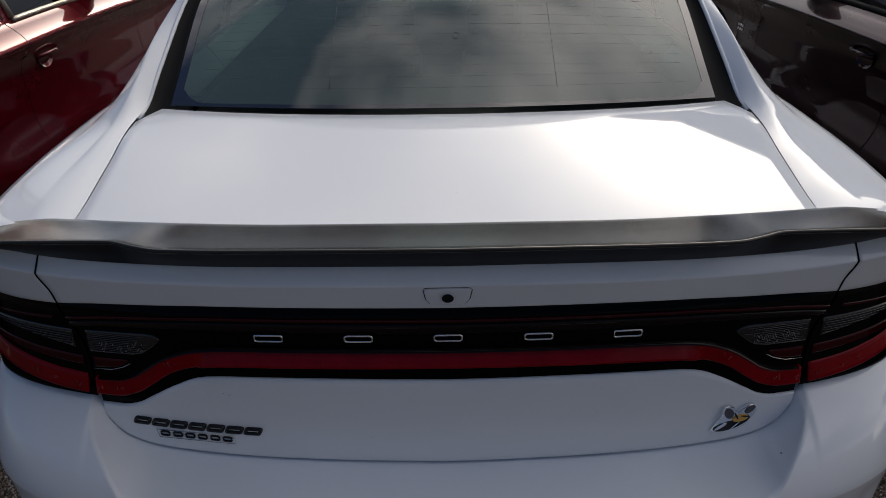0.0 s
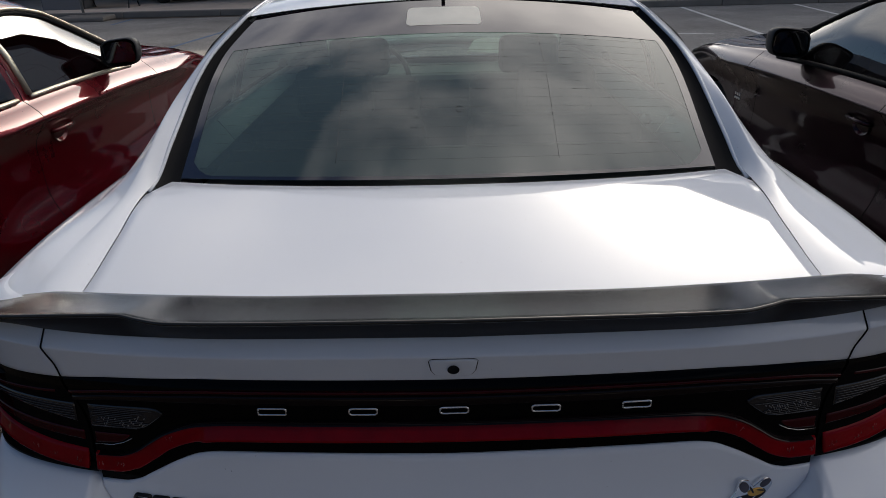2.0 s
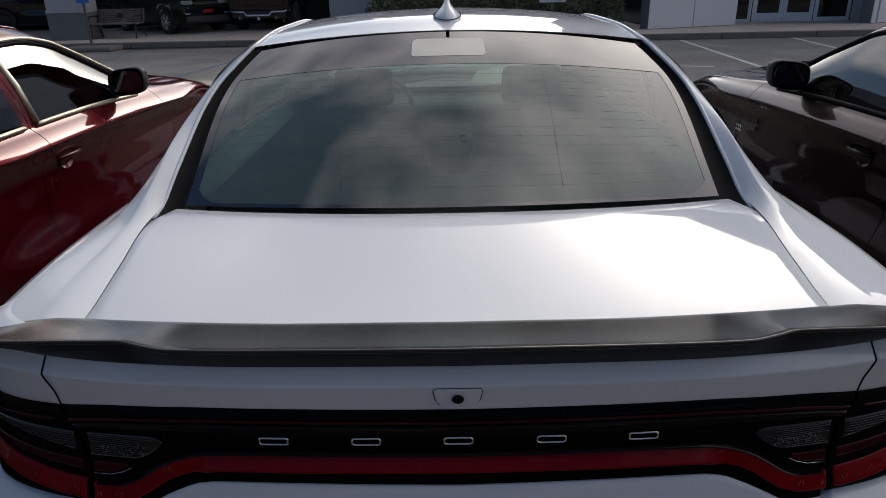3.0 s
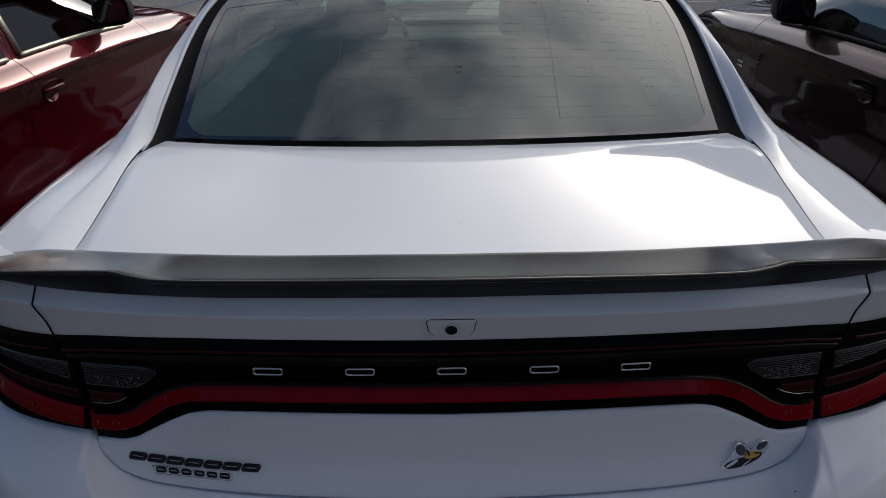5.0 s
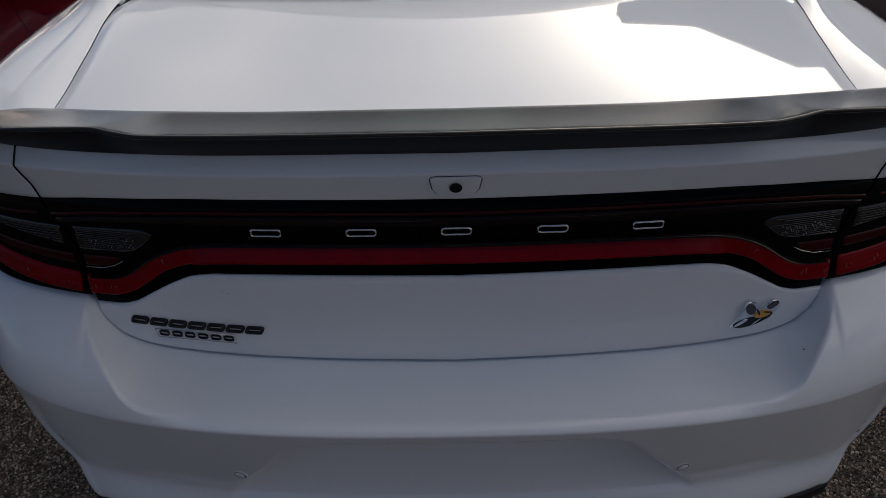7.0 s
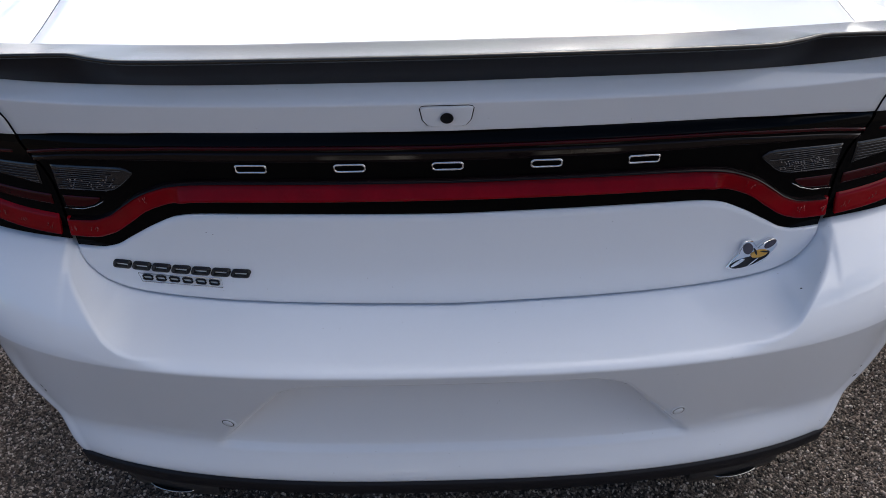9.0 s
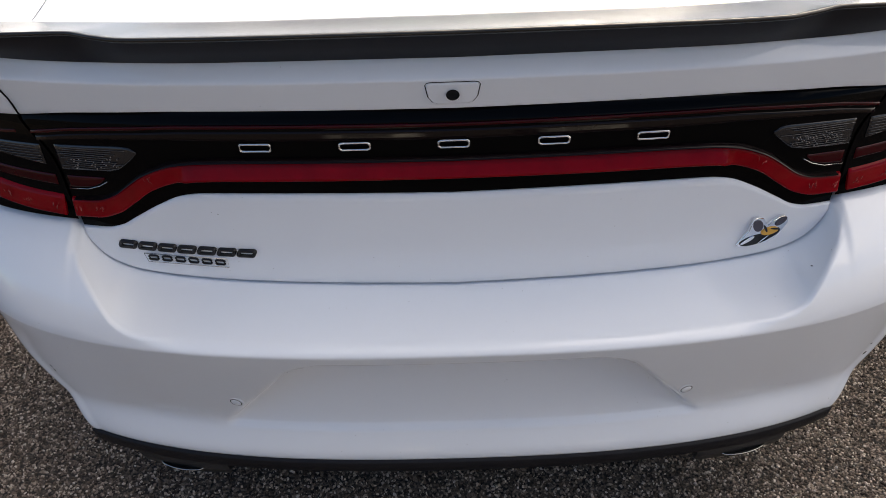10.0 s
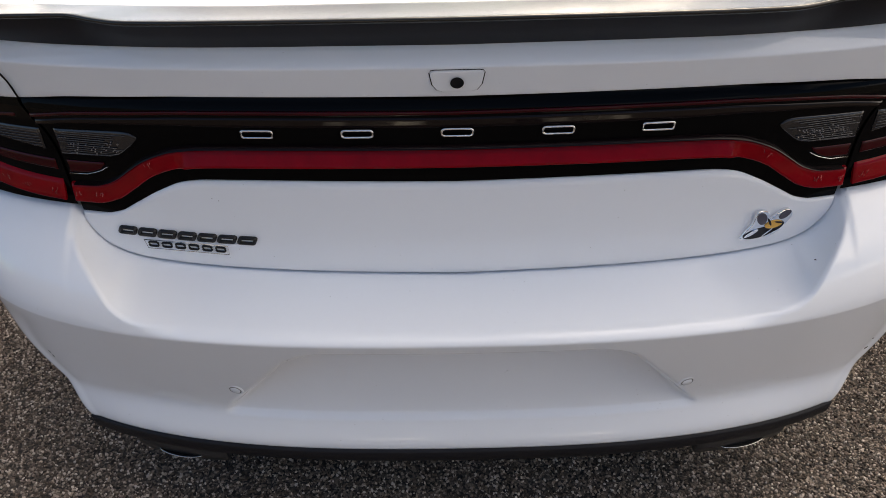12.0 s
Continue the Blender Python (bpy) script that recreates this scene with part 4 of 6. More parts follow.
        for nm in ("rear_door", "front_door", "front_fender"):
            y0, y1 = gaps[nm]
            d = part(nm, loft([r[6:] for r in side_rows(y0, y1, s)] if nm != 'front_fender' else side_rows(3.40, y1, s)), coat, car)
            if nm == 'front_fender':
                part('fender_edge', loft([r[6:] for r in side_rows(y0, 3.40, s)]), coat, d)
            if nm != "front_fender":
                hy, hz = (1.22, 0.91) if nm == "rear_door" else (2.14, 0.885)
                zc = belt_z(hy) - 0.04 - 0.042 * door_share(hy)
                hx = flank_x(hy, hz, belt_x(hy), zc, (zc - hz) / (zc - 0.24)) - 0.001
                cup = bmesh.new()
                rows = [[Vector((s * (hx + 0.003 - 0.026 * (1 - r * r)), hy + 0.064 * r * math.cos(a), hz - 0.010 + 0.044 * r * math.sin(a))) for a in np.linspace(0, 2 * math.pi, 25)] for r in (1.0, 0.8, 0.5, 0.0)]
                part("handle_cup", loft(rows, cup), coat, d)
                bar_pts = [(hx + 0.004, hy - 0.085, hz + 0.012), (hx + 0.026, hy - 0.07, hz + 0.013), (hx + 0.034, hy - 0.02, hz + 0.014), (hx + 0.034, hy + 0.04, hz + 0.013), (hx + 0.022, hy + 0.085, hz + 0.012), (hx + 0.003, hy + 0.095, hz + 0.011)]
                part("handle", tube([(s * a, b, c) for a, b, c in bar_pts], 0.0115, 10), coat, d)
            # side glass with its black frame and bright lower rail
            if nm == "front_fender":
                continue
            wy0, wy1 = {"rear_door": (1.24, 1.885), "front_door": (1.99, 3.04)}[nm]
            pane = []
            for i in range(25):
                y = wy0 + (wy1 - wy0) * i / 24
                ox, oz, bx, bz = rail_x(y), rail_z(y), belt_x(y), belt_z(y)
                hi_t, lo_t = 0.10, 0.95
                if nm == "rear_door":
                    hi_t = 0.10 + 0.5 * ease(1.5, 1.24, y)
                line = []
                for k in range(7):
                    t = lo_t + (hi_t - lo_t) * k / 6
                    line.append(Vector((s * (ox + (bx - ox) * t + (0.010 + 0.014 * ease(1.2, 1.8, y)) * math.sin(math.pi * t) + 0.004), y, oz + (bz - oz) * t)))
                pane.append(line)
            part("side_window", loft(pane[::-s]), M_DOORGLASS if nm == "front_door" else M_SIDEGLASS, d, "tinted side window").visible_shadow = False
            part("window_seal", tube([p[-1] + Vector((s * 0.002, 0, 0.004)) for p in pane], 0.010, 6), M_SEAL, d)
            part("window_rail", tube([p[0] + Vector((s * 0.004, 0, -0.008)) for p in pane], 0.0115, 8), M_RAIL if coat is M_RED else M_SEAL, d)
            part("window_post", tube([pane[0][0], pane[0][3], pane[0][-1]], 0.016, 6), M_RAIL if coat is M_RED else M_SEAL, d)
            if coat is M_RED:
                part("window_frame", tube([p[-1] + Vector((s * 0.006, 0, 0.022)) for p in pane], 0.009, 8), M_RAIL, d, "champagne window frame")
        # door mirror
        mir = part("door_mirror", bmesh.new(), M_PLASTIC, car, "black door mirror")
        shell = bmesh.new()
        rows = []
        for t, sc in ((0.0, 0.93), (0.02, 1.0), (0.3, 1.0), (0.6, 0.86), (0.85, 0.55), (1.0, 0.05)):
            ring = []
            for a in np.linspace(0, 2 * math.pi, 29):
                cx, cz = math.copysign(abs(math.cos(a)) ** 0.55, math.cos(a)), math.copysign(abs(math.sin(a)) ** 0.6, math.sin(a))
                ring.append(Vector((s * (1.005 + 0.102 * sc * cx), 2.74 + 0.15 * t, 1.150 + sc * 0.073 * cz + 0.012 * cx)))
            rows.append(ring)
        loft(rows, shell)
        merge(shell, tube([(s * 0.87, 2.84, 1.075), (s * 0.94, 2.81, 1.095), (s * 1.0, 2.80, 1.11)], 0.024, 8))
        shell.to_mesh(mir.data)
        face = bmesh.new()
        face.faces.new([face.verts.new((s * (1.005 + 0.086 * math.copysign(abs(math.cos(a)) ** 0.55, math.cos(a))), 2.741 - 0.016 * math.sin(a), 1.150 + 0.060 * math.copysign(abs(math.sin(a)) ** 0.6, math.sin(a)) + 0.010 * math.cos(a))) for a in np.linspace(0, 2 * math.pi, 28, endpoint=False)])
        part("mirror_glass", face, M_MIRROR, mir)
        for y in (REAR_AXLE, FRONT_AXLE):
            wheel(car, (s * 0.815, y, WHEEL_R), s, rim)
    # --- roof, glass ---
    roof = []
    for k in range(17):
        row = []
        for u in np.linspace(-1, 1, 31):
            y0 = 1.42 + 0.048 * u * u
            y = y0 + (2.46 - y0) * k / 16
            yy = max(y, 1.47)
            z = ridge_z(yy) + (y - yy) * 0.10 + (0.052 - 0.010 * k / 16) * (1 - u * u)
            row.append(Vector((u * (ridge_x(yy) + 0.001), y, z)))
        roof.append(row)
    part("roof", loft(roof), coat, car)
    part("roof_edge_seal", tube([r + Vector((0, -0.003, -0.004)) for r in roof[0]], 0.0024, 6), M_SEAL, car)

    def glass_point(u, v, lift=0.0):
        y0, y1 = 0.715 + 0.092 * u * u, 1.416 + 0.048 * u * u
        y = y0 + (y1 - y0) * v
        side_y = 0.807 + (1.46 - 0.807) * v
        z0, z1 = 1.090 + 0.012 * (1 - u * u), 1.443 + 0.047 * (1 - u * u)
        z = z0 + (z1 - z0) * v + 0.029 * math.sin(math.pi * v) * (1 - 0.6 * u * u) + lift
        w = ridge_x(side_y) - 0.062 + 0.028 * v
        return Vector((u * w, y, z))
    us, vs = np.linspace(-1, 1, 41), np.linspace(0, 1, 25)
    rg = part("rear_window", loft([[glass_point(u, v) for u in us] for v in vs]), M_REARGLASS, car, "tinted rear window with fine heater lines")
    rg.visible_shadow = False
    fr = bmesh.new()
    loft([[glass_point(u, v, 0.0012) for u in us] for v in np.linspace(0.73, 1, 8)], fr)
    loft([[glass_point(u, v * (1 + 4.5 * max(0.0, (abs(u) - 0.88) / 0.086) ** 2), 0.0012) for u in np.linspace(-0.966, 0.966, 61)] for v in np.linspace(0, 0.014, 4)], fr)
    for s in (-1, 1):
        loft([[glass_point(s * u, v, 0.0012) for u in np.linspace(0.966, 1, 4)] for v in np.linspace(0.0, 0.73, 20)], fr)
    part("glass_border", fr, M_FRIT, rg, "black printed border")
    part("high_brake_light", loft([[glass_point(u, v, 0.0018) for u in np.linspace(-0.158 - 0.02 * v + (0.02 if k in (0, 8) else 0.006 if k in (1, 7) else 0), 0.158 + 0.02 * v - (0.02 if k in (0, 8) else 0.006 if k in (1, 7) else 0), 12)] for k, v in enumerate((0.79, 0.796, 0.81, 0.83, 0.86, 0.89, 0.915, 0.929, 0.935))]), M_BRAKE if near else M_FRIT, rg, "pale high brake light strip")
    if near:
        for k in range(15):
            v = 0.08 + k * 0.0445
            part("heater_wire", tube([glass_point(u, v, 0.0001) for u in np.linspace(-0.90, 0.90, 15)], 0.00028, 4), M_WIRE, rg)
        for u in (-0.41, 0.41):
            part("heater_wire", tube([glass_point(u, v, 0.0002) for v in np.linspace(0.07, 0.72, 12)], 0.0005, 4), M_WIRE, rg)
        ring = [glass_point(0.05 + 0.012 * math.cos(a), 0.292 + 0.014 * math.sin(a), 0.001) for a in np.linspace(0, 2 * math.pi, 16, endpoint=False)]
        part("sticker_ring", tube(ring, 0.0006, 4, closed=True), M_WIRE, rg)
    if near:
        part('antenna_boot', box(-0.006, 0.006, 1.392, 1.42, 1.486, 1.496, 0.003), M_SEAL, car)
    for s in (-1, 1):
        tr = []
        for v in np.linspace(-0.06, 1.0, 28):
            g = glass_point(s, v, -0.003)
            side_y = 0.807 + (1.46 - 0.807) * v
            rp = Vector((s * (ridge_x(side_y) + 0.001), side_y, ridge_z(side_y) - 0.002))
            tr.append([g, g.lerp(rp, 0.35) + Vector((0, 0, -0.012)), g.lerp(rp, 0.7) + Vector((0, 0, -0.012)), rp])
        part("pillar_trim", loft(tr), M_SEAL, car, "black trim between glass and pillar")
        bead = [Vector((s * (ridge_x(y) + 0.002), y, ridge_z(y) + 0.003 - 0.010 * ease(0.95, 0.74, y))) for y in np.linspace(0.74, 2.5, 60)]
        part("roof_ridge", tube(bead, 0.006, 8), coat, car)
    ws = []
    for v in np.linspace(0, 1, 15):
        row = []
        for u in np.linspace(-1, 1, 25):
            y0, y1 = 3.42 - 0.16 * u * u, 2.46 - 0.02 * u * u
            z0, z1 = 1.085 - 0.01 * u * u, 1.494 - 0.036 * u * u
            row.append(Vector((u * (0.70 - 0.075 * v), y0 + (y1 - y0) * v, z0 + (z1 - z0) * v + 0.02 * math.sin(math.pi * v))))
        ws.append(row)
    wscr = part("windscreen", loft(ws), M_FRONTGLASS, car)
    wscr.visible_shadow = False
    # --- bonnet and nose ---
    hood = []
    for y in np.linspace(3.30, 4.72, 20):
        w = ridge_x(y) - 0.004
        hood.append([Vector((u * w * (1 - 0.25 * ease(4.4, 4.75, y)), y + (0.10 * (1 - u * u) if y > 3.6 else 0.09 * (1 - u * u)), ridge_z(y) + 0.035 * (1 - u * u) + 0.012 * ease(0.45, 0.3, abs(u)))) for u in np.linspace(-1, 1, 25)])
    part("bonnet", panel(hood, (0, 0, -0.012), 0.002), coat, car)
    nose = []
    for x in np.linspace(-0.93, 0.93, 61):
        y = 4.86 - 0.42 * plan(x / 0.955)
        nose.append([Vector((x * k, y + d, z)) for k, d, z in ((0.93, -0.09, 0.80), (0.96, -0.02, 0.77), (0.985, 0.0, 0.70), (1, 0.01, 0.60), (1, 0.0, 0.50), (0.99, -0.01, 0.40), (0.97, -0.01, 0.30), (0.93, -0.06, 0.22))])
    part("front_bumper", loft(nose), coat, car)
    gr = [[Vector((x, 4.86 - 0.42 * plan(x / 0.955) + 0.012, z)) for z in (0.52, 0.60, 0.70)] for x in np.linspace(-0.48, 0.48, 25)]
    part("grille", panel(gr, (0, -0.01, 0), 0.004), M_PLASTIC, car)
    for s in (-1, 1):
        hl = [[Vector((s * x, 4.86 - 0.42 * plan(x / 0.955) + 0.006 - (z - 0.66) * 0.3, z)) for z in (0.655, 0.69, 0.725, 0.75)] for x in np.linspace(0.52, 0.85, 15)]
        part("headlamp", panel(hl, (0, -0.01, 0), 0.003), M_HEADLAMP, car)
    part("underbody", box(-0.80, 0.80, 0.30, 4.60, 0.17, 0.34, 0.03), M_PLASTIC, car)
    liner = bmesh.new()
    for s in (-1, 1):
        box(s * 0.60, s * 0.90, 0.14, 0.40, 0.36, 0.93, 0.02, liner)
        box(s * 0.60, s * 0.85, 1.32, 3.46, 0.30, 0.94, 0.02, liner)
    box(-0.62, 0.62, 0.10, 3.6, 0.30, 0.62, 0.02, liner)
    box(-0.60, 0.60, 0.075, 0.12, 0.56, 0.96, 0.01, liner)
    box(-0.60, 0.60, 3.40, 4.50, 0.34, 0.74, 0.02, liner)
    part("inner_shell", liner, M_SEAL, car)
    # --- cabin ---
    cab = bmesh.new()
    shelf = [[Vector((x, y, 1.045 + 0.01 * (y > 0.9))) for x in np.linspace(-0.70, 0.70, 9)] for y in (0.62, 0.80, 1.0, 1.20)]
    loft(shelf, cab)
    part("parcel_shelf", cab, M_TRIM, car)
    for s, ys, w in ((-1, 1.26, 0.30), (1, 1.26, 0.30), (-1, 2.02, 0.26), (1, 2.02, 0.26)):
        seat = part("seat", box(s * 0.37 - w, s * 0.37 + w, ys, ys + 0.16, 0.55, 1.12, 0.05, None, 3), M_CLOTH, car)
        smooth_ob = box(s * 0.37 - w, s * 0.37 + w, ys + 0.05, ys + 0.60, 0.45, 0.62, 0.05, None, 3)
        part("seat_cushion", smooth_ob, M_CLOTH, seat)
        part("headrest", box(s * 0.37 - 0.13, s * 0.37 + 0.13, ys + 0.02, ys + 0.11, 1.13, 1.29, 0.035, None, 3), M_CLOTH, seat)
    part("dashboard", box(-0.72, 0.72, 2.80, 3.25, 0.80, 1.00, 0.06, None, 3), M_TRIM, car)
    a = [Vector((-0.37 + 0.185 * math.cos(t), 2.66 + 0.06 * math.sin(t), 1.0 + 0.175 * math.sin(t))) for t in np.linspace(0, 2 * math.pi, 28, endpoint=False)]
    part("steering_wheel", tube(a, 0.014, 8, closed=True), M_TRIM, car)
    part("mirror_inside", box(-0.12, 0.12, 2.60, 2.63, 1.335, 1.395, 0.012), M_TRIM, car)
    if near:
        part("window_sheet", extrude_outline([(0.128, 1.10), (0.345, 1.085), (0.345, 1.165), (0.25, 1.172), (0.17, 1.162)], 0.0015), M_PAPER, car, "pale paper sheet behind the windscreen").location = (0, 2.93, 0)
    # shark-fin aerial
    bm = bmesh.new()
    rows = []
    for h, w, ya, yb in ((0.0, 0.052, 1.545, 1.78), (0.006, 0.050, 1.55, 1.775), (0.016, 0.044, 1.565, 1.76), (0.028, 0.032, 1.59, 1.74), (0.040, 0.019, 1.615, 1.72), (0.055, 0.011, 1.64, 1.705), (0.072, 0.007, 1.665, 1.695), (0.080, 0.003, 1.675, 1.685)):
        yc, yl = (ya + yb) / 2, (yb - ya) / 2
        rows.append([Vector((w * math.cos(a), yc + yl * math.sin(a), ridge_z(1.65) + 0.047 + h + 0.15 * (yc + yl * math.sin(a) - 1.65) * max(0.0, 1 - h / 0.02))) for a in np.linspace(0, 2 * math.pi, 33)])
    loft(rows, bm)
    fin = part("aerial_fin", bm, coat, car)
    part("fin_gasket", tube([p + Vector((0, 0, 0.003)) for p in rows[1][:-1]], 0.0016, 6, closed=True), M_SEAL, fin, "thin black gasket round the aerial")
    return car, lid, bar, glass_point


# ---- ground, kerbs, lines ----
def flat(x0, x1, y0, y1, z, nx=2, ny=2):
    bm = bmesh.new()
    xs, ys = np.linspace(x0, x1, nx), np.linspace(y0, y1, ny)
    vs = [[bm.verts.new((x, y, z)) for x in xs] for y in ys]
    for a, b in zip(vs, vs[1:]):
        for i in range(len(a) - 1):
            bm.faces.new((a[i], a[i + 1], b[i + 1], b[i]))
    return bm


def painted_line(x0, y0, x1, y1, width, mat):
    """A worn stripe with ragged edges, laid on the asphalt."""
    d = Vector((x1 - x0, y1 - y0, 0))
    side = Vector((-d.y, d.x, 0)).normalized() * width / 2
    rows = []
    n = max(8, int(d.length / 0.12))
    for i in range(n + 1):
        p = Vector((x0, y0, 0.007)) + d * (i / n)
        a, b = 0.85 + 0.3 * random.random(), 0.85 + 0.3 * random.random()
        rows.append([p - side * a, p + side * b])
    return loft(rows)


tagged(part("ground", flat(-1500, 1500, -1500, 1500, 0.0), M_ASPHALT), "worn grey-brown asphalt with light stone chippings", "ground", kind="structure")
tagged(part("road", flat(-60, 60, 6.5, 17.2, 0.003, 40, 8), M_FINE), "worn grey asphalt of the drive lane", "road", kind="structure")
for x0, y0, x1, y1 in ((5.95, 16.85, 5.68, 11.45), (8.78, 16.9, 8.28, 11.9), (11.6, 16.9, 11.0, 12.0)):
    tagged(part("parking_line", painted_line(x0, y0, x1, y1, 0.10, M_LINE), M_LINE), "worn white parking line on the asphalt", "road marking", "white parking lines", "structure")
tagged(part("parking_line", painted_line(4.25, 11.95, 4.9, 11.75, 0.08, M_LINE), M_LINE), "faint white cross stroke on the asphalt", "road marking", kind="structure")
for x0, y0, x1, y1 in ((-7.85, 15.9, -7.87, 17.2), (-4.95, 11.6, -4.45, 15.0)):
    tagged(part("parking_line", painted_line(x0, y0, x1, y1, 0.10, M_BLUELINE), M_BLUELINE), "faded blue parking line on the asphalt", "road marking", "blue parking lines", "structure")


def pavement(x0, x1, y0, y1, top=0.15):
    pv = tagged(part("pavement", box(x0, x1, y0 + 0.16, y1, 0.0, top, 0.01), M_CONCRETE), "tan concrete pavement before the showroom", "pavement", kind="structure")
    n = int((x1 - x0) / 2.4)
    kerb_me = None
    for i in range(n):
        a = x0 + (x1 - x0) * i / n
        kb = part("kerb_stone", box(0.006, (x1 - x0) / n - 0.006, y0, y0 + 0.155, 0.0, top + 0.004, 0.02) if kerb_me is None else bmesh.new(), M_KERB, pv)
        if kerb_me is None:
            kerb_me = kb.data
        else:
            kb.data = kerb_me
        kb.location = (a, 0, 0)
    return pv


pavement(4.6, 31.0, 16.95, 27.0)
pavement(-31.0, -3.2, 17.55, 27.0)
tagged(part("kerb_end", box(-9.6, -8.4, 16.75, 17.5, 0.0, 0.12, 0.04), M_KERB), "short worn concrete kerb end", "kerb", kind="structure")

# ---- the cars ----
white_car, white_lid, white_bar, rear_glass = sedan("car", "white sedan with black spoiler and red light band, parked", M_WHITE, (0, 0, 0), near=True)
red_car, _, _, _ = sedan("car", "deep red sedan parked beside the white car", M_RED, (-2.775, 0.10, 0))
plum_car, _, _, _ = sedan("car", "dark plum sedan parked beside the white car", M_PLUM, (2.775, -0.14, 0))
far_car, _, _, _ = sedan("car", "black sedan parked by the showroom pavement", M_NAVY, (-15.6, 23.2, 0.15), 1.0)
far_car.rotation_euler = (0, 0, radians(-72))

silver_car, _, _, _ = sedan("car", "silver sedan parked across the lot", M_SILVER, (-1.35, -13.6, 0))
pale_car, _, _, _ = sedan("car", "pale grey sedan parked across the lot", M_SILVER, (2.6, -13.9, 0))


# ---- badges and small fittings on the white car ----
def rounded(w, h, r, n=5):
    pts = []
    for cx, cz, a0 in ((w / 2 - r, h / 2 - r, 0), (-w / 2 + r, h / 2 - r, 90), (-w / 2 + r, -h / 2 + r, 180), (w / 2 - r, -h / 2 + r, 270)):
        for k in range(n + 1):
            a = radians(a0 + 90 * k / n)
            pts.append((cx + r * math.cos(a), cz + r * math.sin(a)))
    return pts


def on_skin(ob, x, z, off=0.0, tilt=0.0):
    p = skin(x, z)
    nx = (skin(x + 0.01, z).y - skin(x - 0.01, z).y) / 0.02
    ob.matrix_basis = Matrix.Translation((p.x, p.y + off, p.z)) @ Matrix.Rotation(math.atan(nx), 4, "Z") @ Matrix.Rotation(radians(tilt), 4, "Y")


for x in (-0.328, -0.163, 0.0, 0.1645, 0.328):
    bm = tube([Vector((a, 0, b)) for a, b in rounded(0.0515, 0.0130, 0.0060 if abs(x) < 0.2 else 0.004)], 0.0020, 8, closed=True)
    on_skin(part("emblem_plate", bm, M_CHROME, white_bar, "chrome ring-shaped emblem"), x, 0.907, -0.001)

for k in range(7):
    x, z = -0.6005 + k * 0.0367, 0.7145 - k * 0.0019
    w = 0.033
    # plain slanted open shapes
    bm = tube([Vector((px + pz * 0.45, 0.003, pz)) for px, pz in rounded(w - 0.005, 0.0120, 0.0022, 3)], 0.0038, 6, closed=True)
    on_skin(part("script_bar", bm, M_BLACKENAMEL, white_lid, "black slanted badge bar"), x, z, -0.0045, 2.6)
plate = part("dealer_plate", bmesh.new(), M_STEEL, white_lid, "thin framed dealer badge")
bm = tube([Vector((x, -0.001, z)) for x, z in ((-0.078, 0.0095), (0.078, 0.0095), (0.078, -0.0105), (-0.074, -0.0105))], 0.0008, 5, closed=True)
bm.to_mesh(plate.data)
bm.free()
on_skin(plate, -0.4955, 0.6865, -0.002, 2.9)
for k in range(6):
    pb = part("dealer_bar", tube([Vector((x, 0.0015, z)) for x, z in rounded(0.0165, 0.0098, 0.003, 3)], 0.0021, 6, closed=True), M_BLACKENAMEL, plate, "black badge ring")
    pb.location = (-0.062 + k * 0.0250, -0.002, 0.0)
def oval(cx, cz, a, b, turn, n=20):
    c, q = math.cos(radians(turn)), math.sin(radians(turn))
    return [(cx + a * math.cos(t) * c - b * math.sin(t) * q, cz + a * math.cos(t) * q + b * math.sin(t) * c) for t in np.linspace(0, 2 * math.pi, n, endpoint=False)]


badge = part("side_badge", extrude_outline([(-0.042, -0.030), (-0.036, -0.033), (-0.018, -0.032), (0.018, -0.026), (0.031, -0.014), (0.039, 0.004), (0.043, 0.016), (0.041, 0.026), (0.033, 0.033), (0.024, 0.032), (0.014, 0.024), (0.006, 0.014), (0.000, 0.020), (-0.006, 0.029), (-0.016, 0.032), (-0.024, 0.029), (-0.026, 0.016), (-0.027, 0.002), (-0.034, -0.012)], 0.008, 0.0012), M_CHROME, white_lid, "chrome badge plate with yellow and black inlay")
on_skin(badge, 0.555, 0.707, -0.007, 3.0)
for pts, mat, lift in ((oval(-0.008, -0.018, 0.030, 0.011, 16), M_BLACKENAMEL, 0.0), (oval(0.016, -0.006, 0.019, 0.010, 32), M_BLACKENAMEL, 0.0), (oval(-0.013, 0.014, 0.014, 0.009, 118), M_BADGEGREY, 0.0), (oval(0.028, 0.022, 0.012, 0.007, 48), M_BADGEGREY, 0.0), (oval(0.013, 0.001, 0.016, 0.0085, 12), M_YELLOW, 0.0006), (oval(-0.024, -0.018, 0.014, 0.0042, 38), M_CHROME, 0.0006), (oval(0.006, -0.017, 0.012, 0.0016, 50), M_CHROME, 0.0008), (oval(0.022, 0.006, 0.010, 0.0018, -8), M_BLACKENAMEL, 0.0012), (oval(0.004, 0.006, 0.0020, 0.008, 30), M_BLACKENAMEL, 0.0012)):
    inlay = part("badge_inlay", extrude_outline(pts, 0.002, 0.0003), mat, badge)
    inlay.location = (0, -0.0012 - lift, 0)

